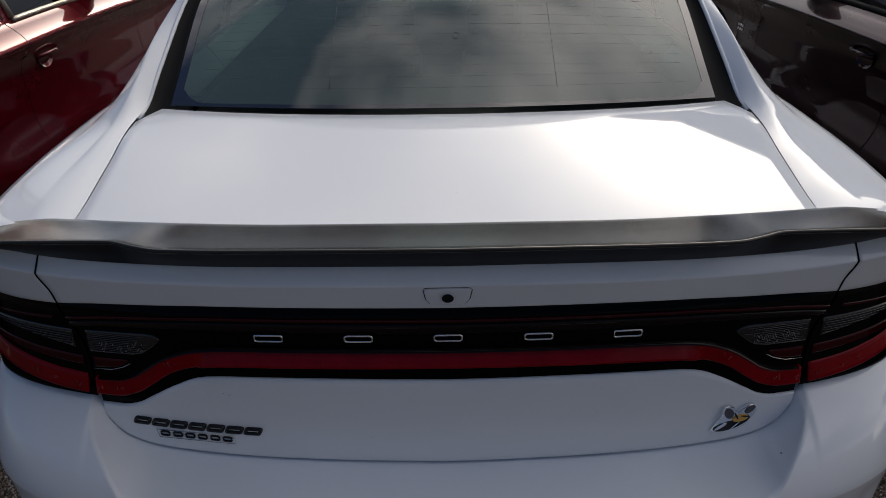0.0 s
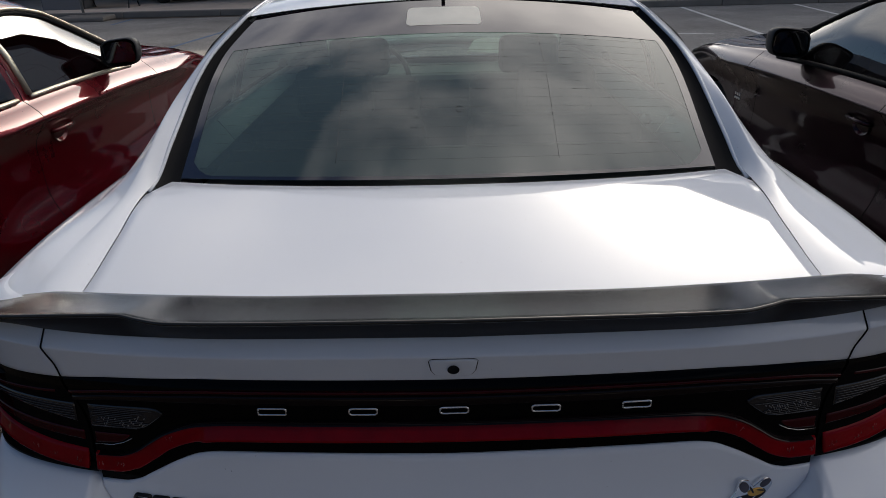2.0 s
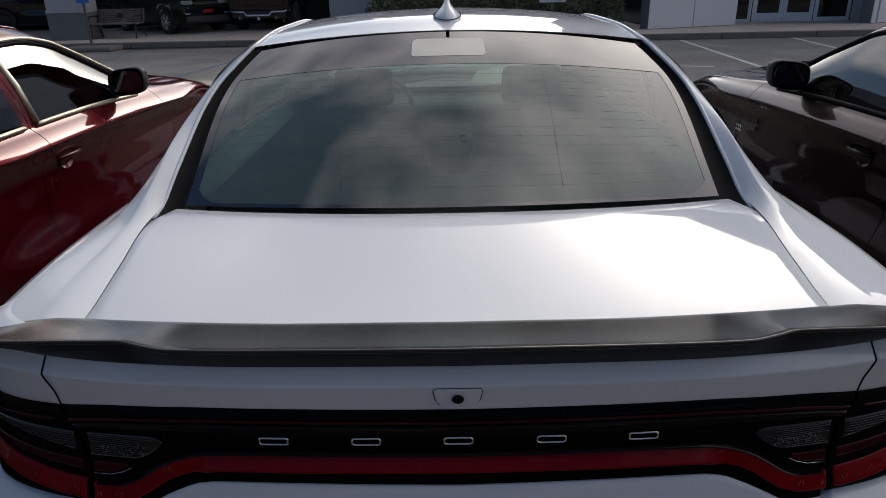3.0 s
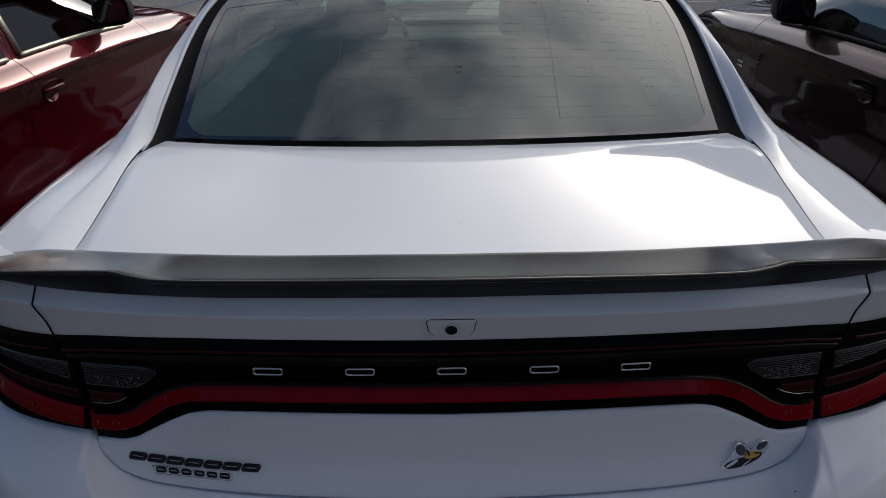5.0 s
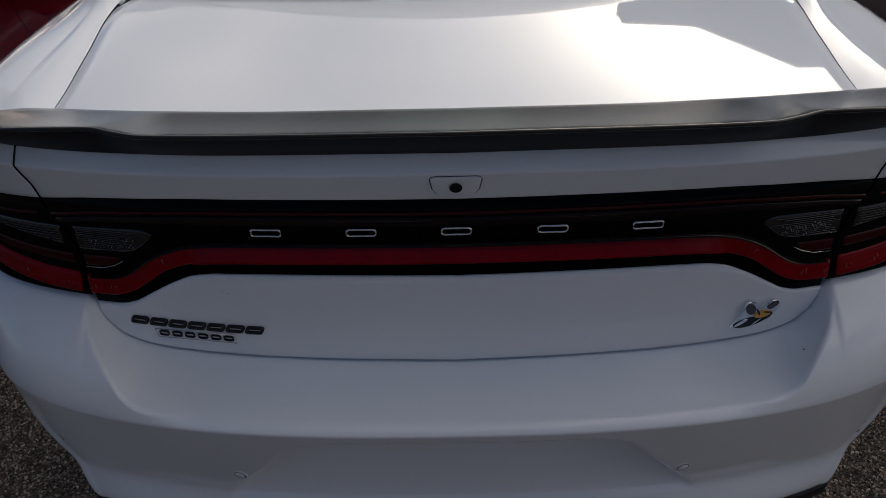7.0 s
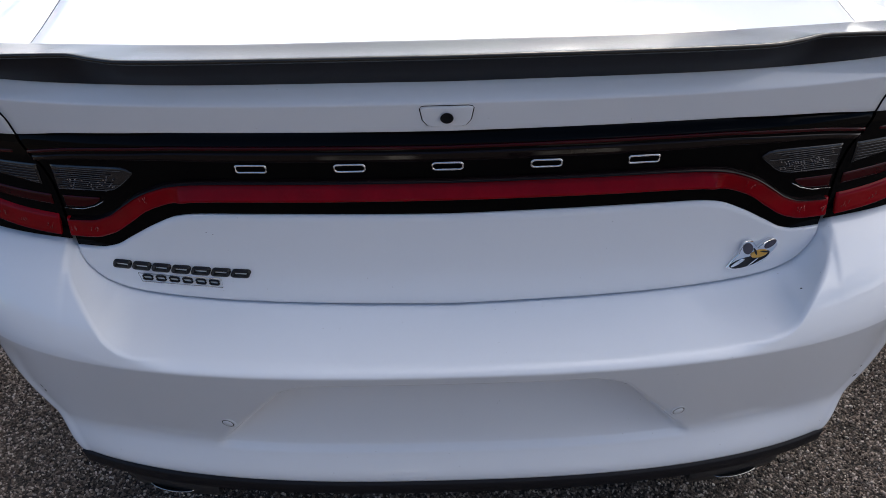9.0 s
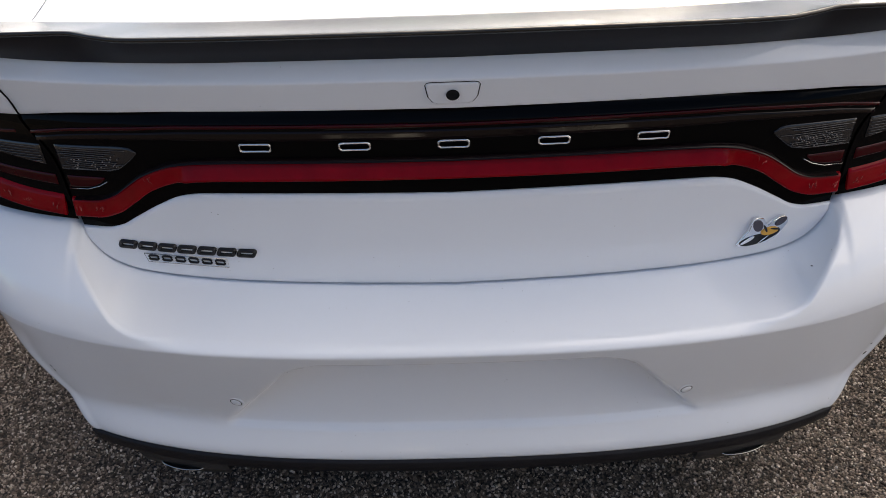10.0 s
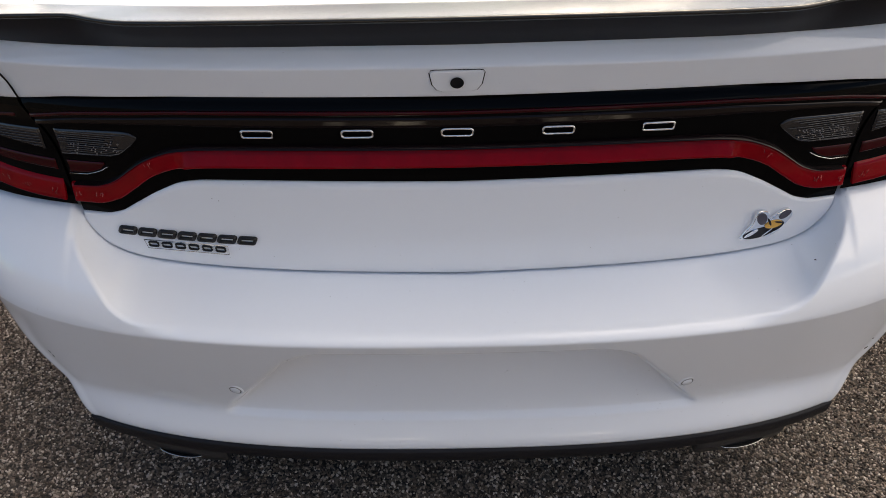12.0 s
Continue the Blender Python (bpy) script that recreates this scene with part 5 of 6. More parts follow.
# rear-view camera in its housing
hs = [(0.0415, 0.0135), (0.039, 0.0165), (0.033, 0.0175), (-0.033, 0.0175), (-0.039, 0.0165), (-0.0415, 0.0135), (-0.038, -0.004), (-0.031, -0.0125), (-0.024, -0.0145), (0.024, -0.0145), (0.031, -0.0125), (0.038, -0.004)]
hs = [(x, z * 1.2) for x, z in hs]
house = part("camera_housing", extrude_outline(hs, 0.008, 0.0018), M_WHITE, white_lid, "white rear camera housing")
house.matrix_basis = Matrix.Translation((0, strip_point(0, 0.997).y - 0.0034, 0.997)) @ Matrix.Rotation(math.atan(0.21), 4, "X")
part("housing_gap", tube([Vector((x * 1.03, 0.0034, z * 1.05)) for x, z in hs], 0.0008, 5, closed=True), M_SEAL, house)
lens_ring = lathe([(0.0, 0.0095), (-0.0016, 0.0105), (-0.0018, 0.0090), (-0.0005, 0.0082), (-0.0007, 0.0)], 28)
lens_ring.transform(Matrix.Rotation(radians(90), 4, "Z"))
lo = part("camera_lens", lens_ring, M_SEAL, house, "round black camera lens")
lo.location = (0, -0.0012, 0.0015)

# parking sensors
for s in (-1, 1):
    bezel = lathe([(0.003, 0.0162), (0.0010, 0.0154), (0.0004, 0.0142), (0.0002, 0.0118), (0.002, 0.0114), (0.002, 0.0)], 32)
    bezel.transform(Matrix.Rotation(radians(90), 4, "Z"))
    po = part("parking_sensor", bezel, M_WHITE, white_car, "round parking sensor")
    gap = lathe([(0.0006, 0.0117), (0.0001, 0.0115), (0.0001, 0.0102), (0.0006, 0.0100)], 32)
    gap.transform(Matrix.Rotation(radians(90), 4, "Z"))
    part("sensor_ring", gap, M_SEAL, po, "thin black sensor ring")
    disc = lathe([(0.0004, 0.0103), (-0.0003, 0.0097), (-0.0003, 0.0)], 28)
    disc.transform(Matrix.Rotation(radians(90), 4, "Z"))
    part("sensor_face", disc, M_WHITE, po)
    yy = crease_y(0.428) + bumper_fall(0.447)
    po.matrix_basis = Matrix.Translation((s * 0.428, yy - 0.0014, 0.447)) @ Matrix.Rotation(s * math.atan(0.19), 4, "Z") @ Matrix.Rotation(radians(8.8), 4, "X")

# small nicks and grit on the lacquer
for i, (x, y, z, n, mat, w) in enumerate(((0.6334, -0.0563, 0.6683, (-0.68, 0.07, 0.73), M_BADGEGREY, 0.0032), (-0.8143, -0.0559, 0.4476, (-0.47, -0.88, -0.07), M_SEAL, 0.006), (-0.8170, -0.0556, 0.4610, (-0.48, -0.87, -0.08), M_SEAL, 0.005), (0.8223, -0.0503, 0.4201, (0.34, -0.94, 0.02), M_SEAL, 0.006), (0.8262, -0.0492, 0.4461, (0.50, -0.87, -0.07), M_SEAL, 0.005), (0.0890, -0.1308, 0.4678, (0.01, -0.99, 0.13), M_BADGEGREY, 0.0012), (0.0228, 0.2907, 1.0630, (0.0, -0.07, 1.0), M_BADGEGREY, 0.0018), (-0.4280, 0.0025, 0.7864, (-0.08, -0.98, 0.16), M_SEAL, 0.0013), (-0.4167, 0.0010, 0.7824, (-0.07, -0.98, 0.16), M_SEAL, 0.0016))):
    rng = random.Random(90 + i)
    chip = bmesh.new()
    rim = [(w * rng.uniform(0.5, 1.0) * math.cos(a), 0.45 * w * rng.uniform(0.5, 1.0) * math.sin(a)) for a in np.linspace(0, 2 * math.pi, 9, endpoint=False)]
    top = [chip.verts.new((a, b, 0.0003)) for a, b in rim]
    foot = [chip.verts.new((a * 1.15, b * 1.15, -0.0006)) for a, b in rim]
    chip.faces.new(top)
    for k in range(9):
        chip.faces.new((foot[k], foot[(k + 1) % 9], top[(k + 1) % 9], top[k]))
    part("nick", chip, mat, white_car, "small dark nick in the lacquer", Matrix.Translation((x, y, z)) @ Vector(n).to_track_quat("Z", "X").to_matrix().to_4x4() @ Matrix.Rotation(rng.uniform(0, 3), 4, "Z"))

# fender badges of the neighbours, as plain bars
for car, s in ((plum_car, -1),):
    for i in range(2):
        for k in range(3):
            fb = part("fender_badge", box(-0.004, 0.004, -0.011, 0.011, -0.009, 0.009, 0.003), M_CHROME, car, "chrome fender badge bar")
            fb.location = (s * (half_w(0.75) + 0.006), 3.33 + k * 0.028, 0.765 - i * 0.024)


# ---- showroom on the right: white cladding, entrance with two glass doors ----
def wall_box(name, a, b, z0, z1, thick, mat, label, cat="building", **kw):
    """A wall along the line from a to b, with its front on the line."""
    d = Vector((b[0] - a[0], b[1] - a[1], 0))
    ob = part(name, box(0, d.length, 0, thick, z0, z1, 0.004), mat)
    ob.location, ob.rotation_euler = (a[0], a[1], 0), (0, 0, math.atan2(d.y, d.x))
    return tagged(ob, label, cat, **kw)


def clad_wall(name, a, b, z0, z1, thick, module_w, module_h):
    """Backing wall with separate cladding panels and open joints."""
    w = wall_box(name, a, b, z0, z1, thick, M_DARKSTUCCO, "wall clad with large white metal panels", kind="structure")
    length = math.hypot(b[0] - a[0], b[1] - a[1])
    nx, nz = max(1, round(length / module_w)), max(1, round((z1 - z0) / module_h))
    me = None
    for i in range(nx):
        for k in range(nz):
            ob = part("panel", box(0.012, length / nx - 0.012, -0.03, -0.002, 0.012, (z1 - z0) / nz - 0.012, 0.006) if me is None else bmesh.new(), M_PANEL, w)
            if me is None:
                me = ob.data
            else:
                ob.data = me
            ob.location = (length * i / nx, 0, z0 + (z1 - z0) * k / nz)
    return w


clad_wall("wall_showroom_west", (5.53, 18.45), (8.30, 19.42), 0.15, 10.0, 0.35, 1.46, 1.64)
clad_wall("wall_showroom_east", (11.90, 19.0), (24.0, 23.4), 0.15, 10.0, 0.35, 1.46, 1.64)
clad_wall("wall_over_entrance", (8.32, 19.45), (11.95, 19.20), 3.3, 10.0, 0.35, 1.2, 1.68)
# white fascia on the showroom, rising along the front
fascia = []
for x, y, top in ((5.53, 18.43, 10.08), (8.30, 19.36, 10.55), (11.92, 18.98, 11.5), (24.0, 23.3, 13.1)):
    fascia.append([Vector((x, y, 9.95)), Vector((x, y, top)), Vector((x + 0.05, y + 0.35, top)), Vector((x + 0.05, y + 0.35, 9.95))])
bm = loft(fascia)
for f in bm.faces:
    f.smooth = False
tagged(part("roof_fascia", bm, M_PANEL), "white metal fascia rising along the showroom front", "roof", kind="structure")
wall_box("wall_entrance_west", (8.30, 19.45), (8.42, 20.35), 0.15, 3.3, 0.2, M_PANEL, "white side wall of the entrance recess", kind="structure")
wall_box("wall_entrance_east", (12.12, 20.4), (11.92, 19.05), 0.15, 3.3, 0.2, M_STUCCO, "grey side wall of the entrance recess", kind="structure")
tagged(part("ceiling_entrance", box(8.2, 12.2, 19.5, 20.6, 3.3, 3.42), M_DARKWALL), "soffit over the entrance, shade put into its near-black colour", "ceiling", kind="structure")
# The gloom of the room is put into its near-black colour.
tagged(part("floor_showroom", box(5.8, 24, 20.5, 30, 0.02, 0.16), M_DARKWALL), "floor inside the showroom, near-black for the unlit interior", "floor", kind="structure")
tagged(part("wall_showroom_back", box(5.6, 24, 29.7, 30, 0.15, 9.9), M_DARKWALL), "rear wall inside the showroom, near-black for the unlit interior", "wall", kind="structure")
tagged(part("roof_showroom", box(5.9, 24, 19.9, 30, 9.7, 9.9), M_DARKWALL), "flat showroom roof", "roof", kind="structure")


def glazed(name, x0, x1, y, z0, z1, rail, label, kind="", sill=0.10):
    """A framed pane; the frame's four members, the glass."""
    ob = empty(name, (0, 0, 0))
    tagged(ob, label, "door" if "door" in name else "window", kind=kind)
    for a, b, c, d in ((x0, x0 + rail, z0, z1), (x1 - rail, x1, z0, z1), (x0 + rail, x1 - rail, z0, z0 + sill), (x0 + rail, x1 - rail, z1 - rail, z1)):
        part("frame_bar", box(a, b, y, y + 0.06, c, d, 0.004), M_ALU, ob)
    pane = part("pane", box(x0 + rail, x1 - rail, y + 0.025, y + 0.032, z0 + sill, z1 - rail), M_SHOPGLASS, ob, "dark reflecting glass")
    pane.visible_shadow = False
    return ob


glazed("window_1", 8.50, 9.10, 20.30, 0.15, 3.0, 0.09, "side light beside the showroom doors", "structure", 0.10)
for k, (a, b) in enumerate(((9.14, 10.02), (10.03, 10.92))):
    d = glazed(f"door_{k + 1}", a, b, 20.28, 0.16, 2.45, 0.11, "white-framed glass showroom door, closed", "structure", 0.25)
    hx = b - 0.16 if k == 0 else a + 0.16
    part("pull_handle", tube([(hx, 20.27, 0.95), (hx, 20.22, 0.97), (hx, 20.22, 1.30), (hx, 20.27, 1.32)], 0.014, 8), M_STEEL, d)
glazed("window_2", 10.98, 12.02, 20.30, 0.15, 3.0, 0.09, "side light beside the showroom doors", "structure", 0.12)
glazed("window_3", 9.12, 10.95, 20.30, 2.47, 3.28, 0.07, "transom window over the showroom doors", "structure", 0.07)

# ---- canopy with parked display cars on the left ----
tagged(part("roof_canopy", box(-30, -2.303, 19.6, 26.5, 3.9, 4.7, 0.0), M_STUCCO), "pale rendered canopy over display cars", "roof", kind="structure")
tagged(part("wall_canopy_back", box(-30, -3.98, 24.61, 24.9, 0.15, 3.9), M_DARKWALL), "wall under the canopy, near-black to carry the shade", "wall", kind="structure")
tagged(part("wall_canopy_pale", box(-4.0, -2.3, 24.2, 24.6, 0.15, 3.9), M_PANEL), "pale wall at the canopy's end", "wall", kind="structure")
for i, x in enumerate((-8.9, -7.3, -5.7)):
    tagged(part("window_post", box(x - 0.04, x + 0.04, 24.52, 24.59, 0.15, 3.9, 0.006), M_STEEL), "slim metal window post under the canopy", "post", "canopy window posts")
tagged(part("handrail", tube([(-9.6, 24.3, 0.95), (-4.4, 24.3, 0.95)], 0.02, 8), M_STEEL), "thin grey handrail before the dark wall", "rail", kind="structure")
tagged(part("wall_return", box(-2.3, -2.0, 23.81, 24.6, 0.0, 4.7), M_DARKWALL), "short return wall at the canopy end, shade-toned near-black", "wall", kind="structure")
tagged(part("wall_mid", box(-2.3, 5.6, 23.5, 23.8, 0.0, 5.0), M_DARKWALL), "recessed front between both buildings, shade-toned near-black", "wall", kind="structure")
tagged(part("window_4", box(1.0, 5.3, 23.44, 23.49, 0.5, 3.0), M_FRIT), "dark glass front between the buildings", "window", kind="structure")

# Added unseen wall: blocks the low sky behind and darkens reflections in the tail.
tagged(part("backdrop_wall", box(-60, 60, -17.6, -17.0, 0.0, 9.0), M_DARKWALL), "unseen dark backdrop wall, added to darken reflections", "wall", kind="structure")

col = empty("column", (-10.4, 19.15, 0.15))
tagged(col, "square canopy column, dark grey base and pale shaft", "column", kind="structure")
part("base", box(-0.52, 0.52, -0.45, 0.45, 0, 0.72, 0.012), M_DARKSTUCCO, col, "dark grey rendered base")
part("cap", box(-0.53, 0.53, -0.46, 0.46, 0.72, 0.78, 0.01), M_STUCCO, col)
part("shaft", box(-0.50, 0.50, -0.43, 0.43, 0.78, 3.75, 0.012), M_STUCCO, col, "pale grey rendered shaft")

# ---- bench ----
bench = empty("bench", (-9.22, 19.1, 0.15))
tagged(bench, "park bench with wooden slats and black iron ends", "bench")
for k in range(6):
    part("back_slat", box(-0.68, 0.68, 0.30 + 0.022 * k, 0.325 + 0.022 * k, 0.43 + 0.058 * k, 0.478 + 0.058 * k, 0.006), M_WOOD, bench)
for k in range(6):
    part("seat_slat", box(-0.68, 0.68, -0.24 + 0.085 * k, -0.17 + 0.085 * k, 0.385 + 0.002 * k, 0.41 + 0.002 * k, 0.006), M_WOOD, bench)
for s in (-1, 1):
    x = s * 0.62
    bm = tube([(x, -0.30, 0.0), (x, -0.22, 0.20), (x, -0.24, 0.38), (x, 0.25, 0.385)], 0.018, 8)
    tube([(x, 0.42, 0.0), (x, 0.30, 0.22), (x, 0.26, 0.38), (x, 0.40, 0.80)], 0.018, 8, bm)
    tube([(x, -0.24, 0.38), (x, -0.27, 0.58), (x, -0.15, 0.61), (x, 0.33, 0.60)], 0.016, 8, bm)
    part("iron_end", bm, M_IRON, bench, "black cast iron bench end")
part("medallion", extrude_outline([(0.10 * math.cos(a), 0.10 * math.sin(a)) for a in np.linspace(0, 2 * math.pi, 24, endpoint=False)], 0.012, 0.003), M_IRON, bench, "round cast medallion").location = (0, 0.33, 0.57)

# ---- parking sign posts ----
post = empty("parking_sign", (-9.34, 17.72, 0.02))
tagged(post, "blue accessible-parking sign on a slim steel post", "sign")
part("post", box(-0.03, 0.03, -0.02, 0.02, 0, 1.75, 0.004), M_POST, post)
face = part("sign_face", box(-0.16, 0.16, -0.032, -0.022, 1.12, 1.60, 0.003), M_SIGNBLUE, post, "blue sign face")
part("sign_mark", box(-0.08, 0.08, -0.036, -0.033, 1.20, 1.24), M_SIGNWHITE, face)
sign = empty("parking_sign", (2.75, 17.3, 0.0))
tagged(sign, "white parking sign among the shrubs", "sign")
part("post", box(-0.03, 0.03, 0.0, 0.04, 0, 1.4, 0.004), M_POST, sign)
sf = part("sign_face", box(-0.33, 0.33, -0.012, -0.002, 0.945, 1.35, 0.004), M_SIGNWHITE, sign, "white sign face")
txt = bpy.data.curves.new("word", "FONT")
txt.body, txt.size, txt.align_x, txt.extrude = "Parking", 0.155, "CENTER", 0.002
tob = new("word", txt)
tob.data.materials.append(M_BLACKENAMEL)
tob.parent = sf
tob.matrix_basis = Matrix.Translation((0, -0.015, 1.0)) @ Matrix.Rotation(radians(90), 4, "X")


# ---- shrubs ----
def shrub(x, y, z, radius, height, seed):
    rng = random.Random(seed)
    ob = empty("shrub", (x, y, z))
    tagged(ob, "dense dark green clipped shrub by the building", "shrub", "shrubs by the building")
    bm = bmesh.new()
    for k in range(5):
        a = rng.random() * 6.28
        tube([(0, 0, 0), (0.3 * radius * math.cos(a), 0.3 * radius * math.sin(a), height * 0.4), (0.7 * radius * math.cos(a), 0.7 * radius * math.sin(a), height * 0.85)], 0.018, 5, bm, taper=0.3)
    part("stem", bm, M_BARK, ob)
    lv = bmesh.new()
    for k in range(1500):
        a, b = rng.random() * 6.28, rng.random()
        r = radius * (0.55 + 0.5 * rng.random()) * math.sin(math.acos(1 - 1.7 * b)) ** 0.6
        p = Vector((r * math.cos(a), r * math.sin(a), height * (0.08 + 0.95 * (1 - b) * (0.85 + 0.3 * rng.random()))))
        u = Vector((rng.gauss(0, 1), rng.gauss(0, 1), rng.gauss(0, 1))).normalized()
        v = u.orthogonal().normalized()
        s = 0.028 + 0.03 * rng.random()
        lv.faces.new([lv.verts.new(p - u * s), lv.verts.new(p + v * s * 0.45), lv.verts.new(p + u * s), lv.verts.new(p - v * s * 0.45)])
    part("crown", lv, M_LEAF, ob)


for i in range(8):
    shrub(-1.6 + i * 0.86, 18.6 + 0.15 * (i % 2), 0.0, 0.55, 1.05 + 0.12 * ((i * 7) % 3), 40 + i)


# ---- a tree behind the canopy, whose limbs mirror in the white lacquer ----
def tree(x, y, height, seed):
    rng = random.Random(seed)
    ob = empty("tree", (x, y, 0.0))
    tagged(ob, "thinly leaved tree with bare limbs behind the canopy", "tree")
    wood, leaf = bmesh.new(), bmesh.new()

    def limb(p, d, length, radius, depth):
        pts, q = [p], p
        for k in range(4):
            d = (d + Vector((rng.gauss(0, 0.14), rng.gauss(0, 0.14), rng.gauss(0.03, 0.08)))).normalized()
            q = q + d * length / 4
            pts.append(q)
        tube(pts, radius, 7 if depth < 2 else 5, wood, taper=0.55)
        if depth < 4:
            for k in range(3 if depth else 5):
                at = pts[rng.choice((2, 3, 4))] if depth else pts[rng.choice((3, 4))]
                out = (d + Vector((rng.gauss(0, 0.6), rng.gauss(0, 0.6), rng.gauss(0.1, 0.35)))).normalized()
                limb(at, out, length * rng.uniform(0.55, 0.75), radius * 0.5, depth + 1)
        elif rng.random() < 0.45:
            for k in range(26):
                c = q + Vector((rng.gauss(0, 0.35), rng.gauss(0, 0.35), rng.gauss(0, 0.25)))
                u = Vector((rng.gauss(0, 1), rng.gauss(0, 1), rng.gauss(0, 1))).normalized()
                v = u.orthogonal().normalized()
                leaf.faces.new([leaf.verts.new(c - u * 0.09), leaf.verts.new(c + v * 0.04), leaf.verts.new(c + u * 0.09), leaf.verts.new(c - v * 0.04)])
    limb(Vector((0, 0, 0)), Vector((0.03, 0, 1)), height * 0.45, 0.30, 0)
    part("trunk", wood, M_BARK, ob)
    part("crown", leaf, M_LEAF, ob)


tree(-19.6, 27.6, 18.0, 5)


# ---- display vehicles under the canopy ----
def suv():
    v = empty("sport_utility", (-8.72, 21.85, 0.15))
    v.rotation_euler = (0, 0, radians(-130))
    tagged(v, "dark green compact sport utility vehicle under the canopy", "car")
    top = pchip([-2.2, -2.1, -1.5, -0.2, 0.6, 1.15, 1.3, 2.0, 2.2], [0.95, 1.45, 1.62, 1.65, 1.58, 1.12, 1.06, 0.96, 0.72])
    rows, cab = [], []
    for y in np.linspace(-2.2, 2.2, 45):
        w = 0.90 * (1 - 0.16 * ease(1.5, 2.25, y) - 0.10 * ease(-1.9, -2.25, y))
        zl = 0.30
        for ax in (-1.30, 1.32):
            if abs(y - ax) < 0.40:
                zl = max(zl, 0.35 + math.sqrt(0.16 - (y - ax) ** 2))
        hood = min(1.02, top(y))
        half = [(0.0, hood + 0.02), (w * 0.75, hood), (w * 0.95, hood - 0.05), (w, hood - 0.16), (w * 1.01, 0.7), (w, max(zl, 0.45)), (w * 0.98, zl)]
        rows.append([Vector((-x, y, z)) for x, z in half[::-1]] + [Vector((x, y, z)) for x, z in half[1:]])
    part("body", loft(rows), M_OLIVE, v)
    for y in np.linspace(-2.12, 1.2, 30):
        t = top(y)
        cab.append([Vector((x, y, z)) for x, z in ((-0.84, 1.0), (-0.70, max(1.0, t - 0.06)), (-0.5, max(1.0, t)), (0, max(1.0, t + 0.02)), (0.5, max(1.0, t)), (0.70, max(1.0, t - 0.06)), (0.84, 1.0))])
    part("cabin", loft(cab), M_GLOSSBLACK, v, "dark glass cabin")
    part("roof", loft([[Vector((x, y, top(y) + 0.025 - 0.03 * abs(x))) for x in np.linspace(-0.68, 0.68, 7)] for y in np.linspace(-2.0, 0.45, 12)]), M_OLIVE, v)
    for s in (-1, 1):
        part("headlamp", box(s * 0.60 - 0.17, s * 0.60 + 0.17, 2.06, 2.17, 0.82, 0.94, 0.03), M_HEADLAMP, v, "bright headlamp")
        part("fog_lamp", box(s * 0.66 - 0.09, s * 0.66 + 0.09, 2.14, 2.20, 0.55, 0.60, 0.015), M_HEADLAMP, v)
        for y in (-1.30, 1.32):
            w = wheel(v, (s * 0.80, y, 0.35), s, M_RIM)
            w.scale = (0.95, 0.95, 0.95)
    part("grille", box(-0.42, 0.42, 2.16, 2.20, 0.80, 0.90, 0.02), M_PLASTIC, v)
    part("lower_bumper", box(-0.75, 0.75, 1.95, 2.22, 0.30, 0.52, 0.06), M_PLASTIC, v)
    part("front_plate", box(-0.17, 0.17, 2.22, 2.235, 0.58, 0.69, 0.006), M_TAILRED, v, "red dealer plate")
    return v


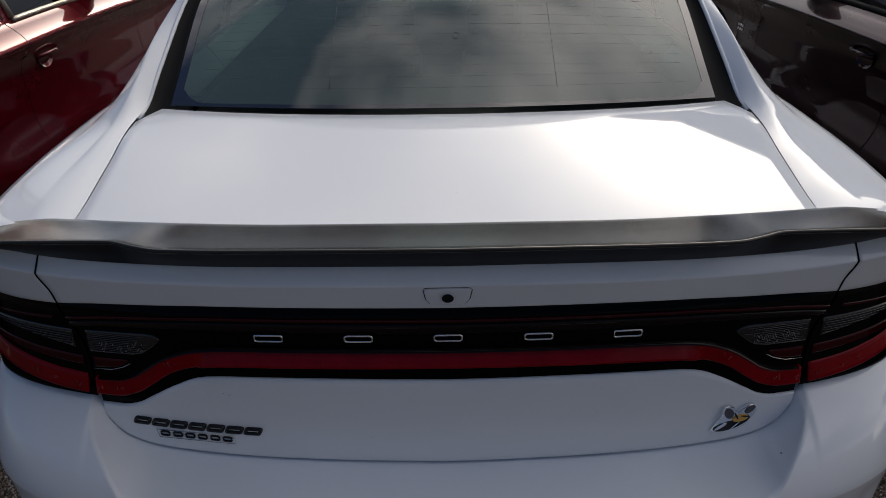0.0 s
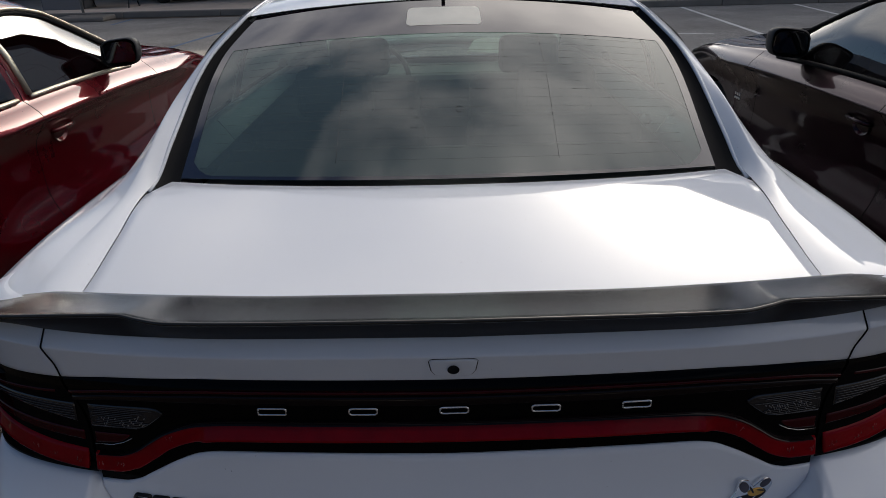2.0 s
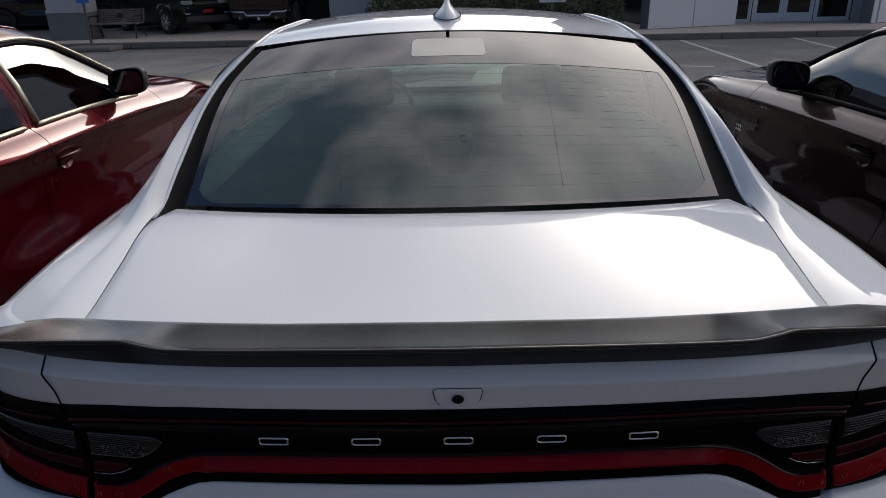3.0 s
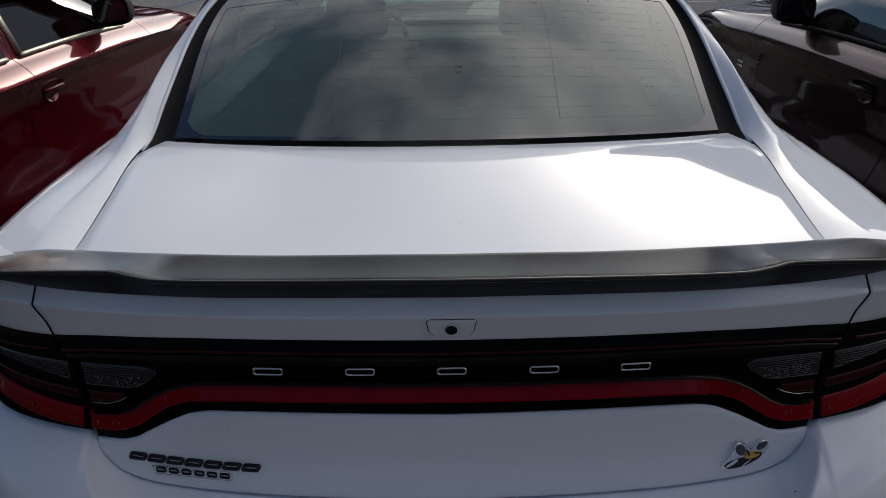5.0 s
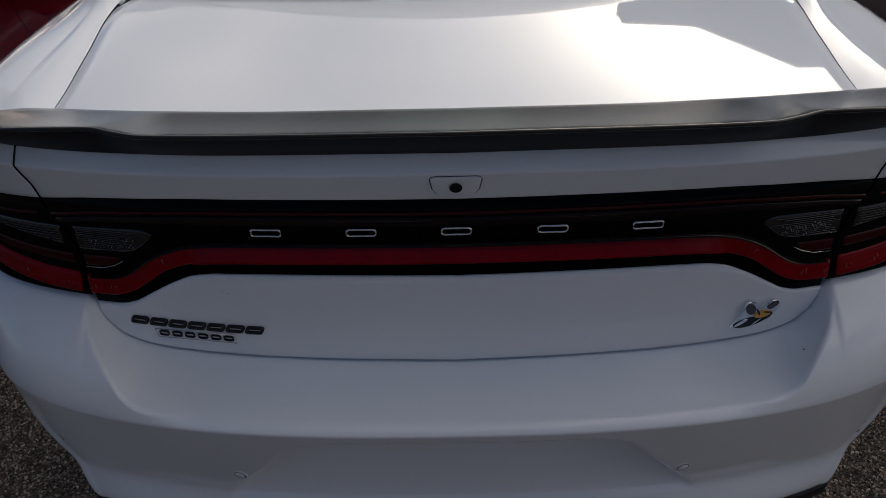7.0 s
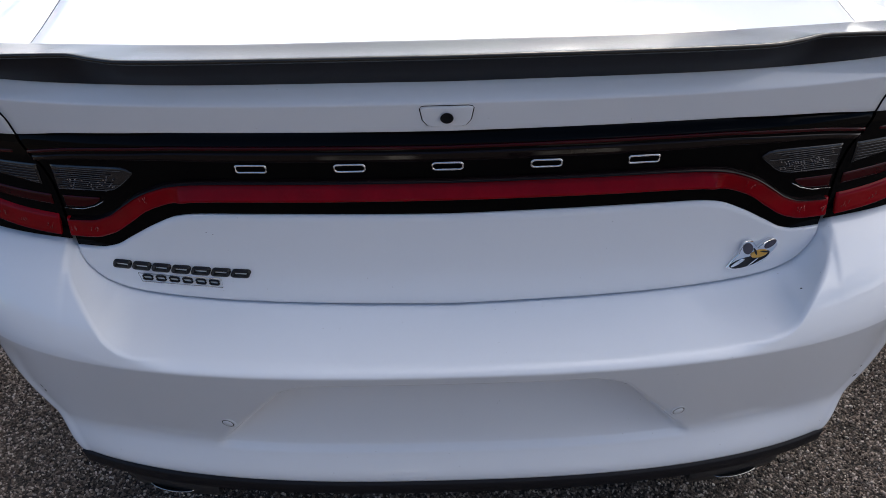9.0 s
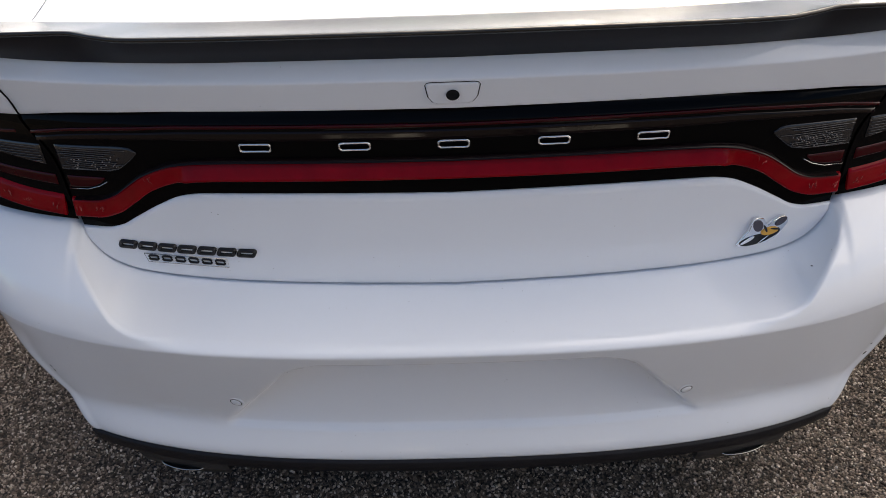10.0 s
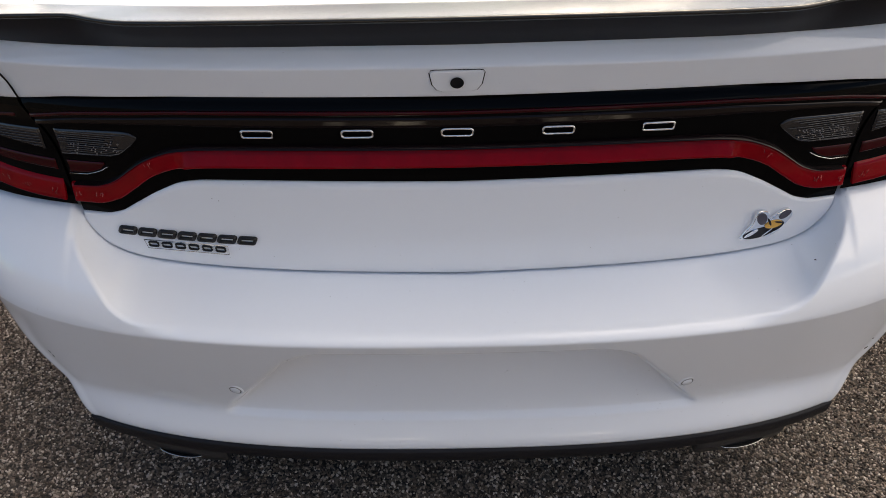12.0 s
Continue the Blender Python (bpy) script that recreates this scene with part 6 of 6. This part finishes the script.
def pickup():
    v = empty("pickup_truck", (-5.62, 20.75, 0.15))
    tagged(v, "black pickup truck with chrome rear bumper", "truck")
    part("bed", box(-0.92, 0.92, 0.12, 2.2, 0.55, 1.30, 0.05), M_NAVY, v)
    part("tailgate", box(-0.78, 0.78, 0.07, 0.12, 0.72, 1.27, 0.02), M_NAVY, v)
    part("cab", box(-0.90, 0.90, 2.2, 4.2, 0.50, 1.90, 0.18, None, 4), M_NAVY, v)
    part("rear_glass", box(-0.62, 0.62, 2.185, 2.20, 1.36, 1.72, 0.01), M_FRIT, v)
    part("nose", box(-0.90, 0.90, 4.2, 5.6, 0.50, 1.25, 0.14, None, 4), M_NAVY, v)
    bm = tube([(-0.84, 0.06, 0.62), (-0.80, 0.0, 0.56), (-0.42, -0.05, 0.56), (-0.34, -0.06, 0.46), (0.34, -0.06, 0.46), (0.42, -0.05, 0.56), (0.80, 0.0, 0.56), (0.84, 0.06, 0.62)], 0.035, 8)
    part("step_bumper", bm, M_CHROME, v, "chrome step bumper")
    part("bumper_pad", box(-0.80, 0.80, 0.0, 0.12, 0.38, 0.58, 0.03), M_PLASTIC, v)
    part("hitch_plate", lathe([(-0.01, 0.0), (-0.01, 0.05), (0.01, 0.05)], 20), M_SIGNWHITE, v, "small round white disc", Matrix.Translation((0, -0.03, 0.36)) @ Matrix.Rotation(radians(90), 4, "Z"))
    for s in (-1, 1):
        part("tail_lamp", box(s * 0.85 - 0.07, s * 0.85 + 0.07, 0.06, 0.13, 0.92, 1.22, 0.02), M_TAILRED, v, "red tail lamp")
        tip = lathe([(0.0, 0.04), (-0.05, 0.045), (-0.05, 0.035), (0.05, 0.03)], 20)
        part("exhaust_tip", tip, M_STEEL, v, "", Matrix.Translation((s * 0.55, 0.02, 0.38)) @ Matrix.Rotation(radians(90), 4, "Z"))
        for y in (1.15, 4.8):
            w = wheel(v, (s * 0.82, y, 0.40), s, M_DARKRIM)
            w.scale = (1.1, 1.1, 1.1)
    part("axle_box", box(-0.7, 0.7, 0.7, 5.0, 0.30, 0.52, 0.03), M_PLASTIC, v)
    return v


suv()
pickup()


# ---- loose and bedded chippings on the asphalt behind the car ----
def chippings(count, x0, x1, y0, y1):
    """Angular stones 4 to 10 mm across, half bedded in the surface."""
    verts, faces = [], []
    for _ in range(count):
        cx, cy = random.uniform(x0, x1), random.uniform(y0, y1)
        if abs(cx) < 0.78 and cy > 0.2:
            continue
        r = random.uniform(0.0020, 0.0056)
        a0, n, base = random.random() * 6.28, random.choice((4, 5)), len(verts)
        tip, st = random.uniform(-0.4, 0.4), random.uniform(0.45, 0.95)
        reach = [random.uniform(0.65, 1.15) for _ in range(n)]
        for q, zz in ((1.0, -0.001), (0.74, r * random.uniform(0.5, 0.9))):
            for k in range(n):
                a = 2 * math.pi * (k + 0.5 * reach[k]) / n
                u, v = r * q * reach[k] * math.cos(a), r * q * reach[k] * math.sin(a) * st
                verts.append((cx + u * math.cos(a0) - v * math.sin(a0), cy + u * math.sin(a0) + v * math.cos(a0), zz + (u * tip if q < 1 else 0)))
        faces.append(tuple(base + n + k for k in range(n)))
        for k in range(n):
            faces.append((base + k, base + (k + 1) % n, base + n + (k + 1) % n, base + n + k))
    me = bpy.data.meshes.new("chippings")
    me.from_pydata(verts, [], faces)
    me.materials.append(M_CHIP)
    return new("chippings", me)


tagged(chippings(125000, -1.75, 1.75, -0.6, 0.8), "pale and dark angular stone chippings bedded in the asphalt", "gravel", kind="stuff")
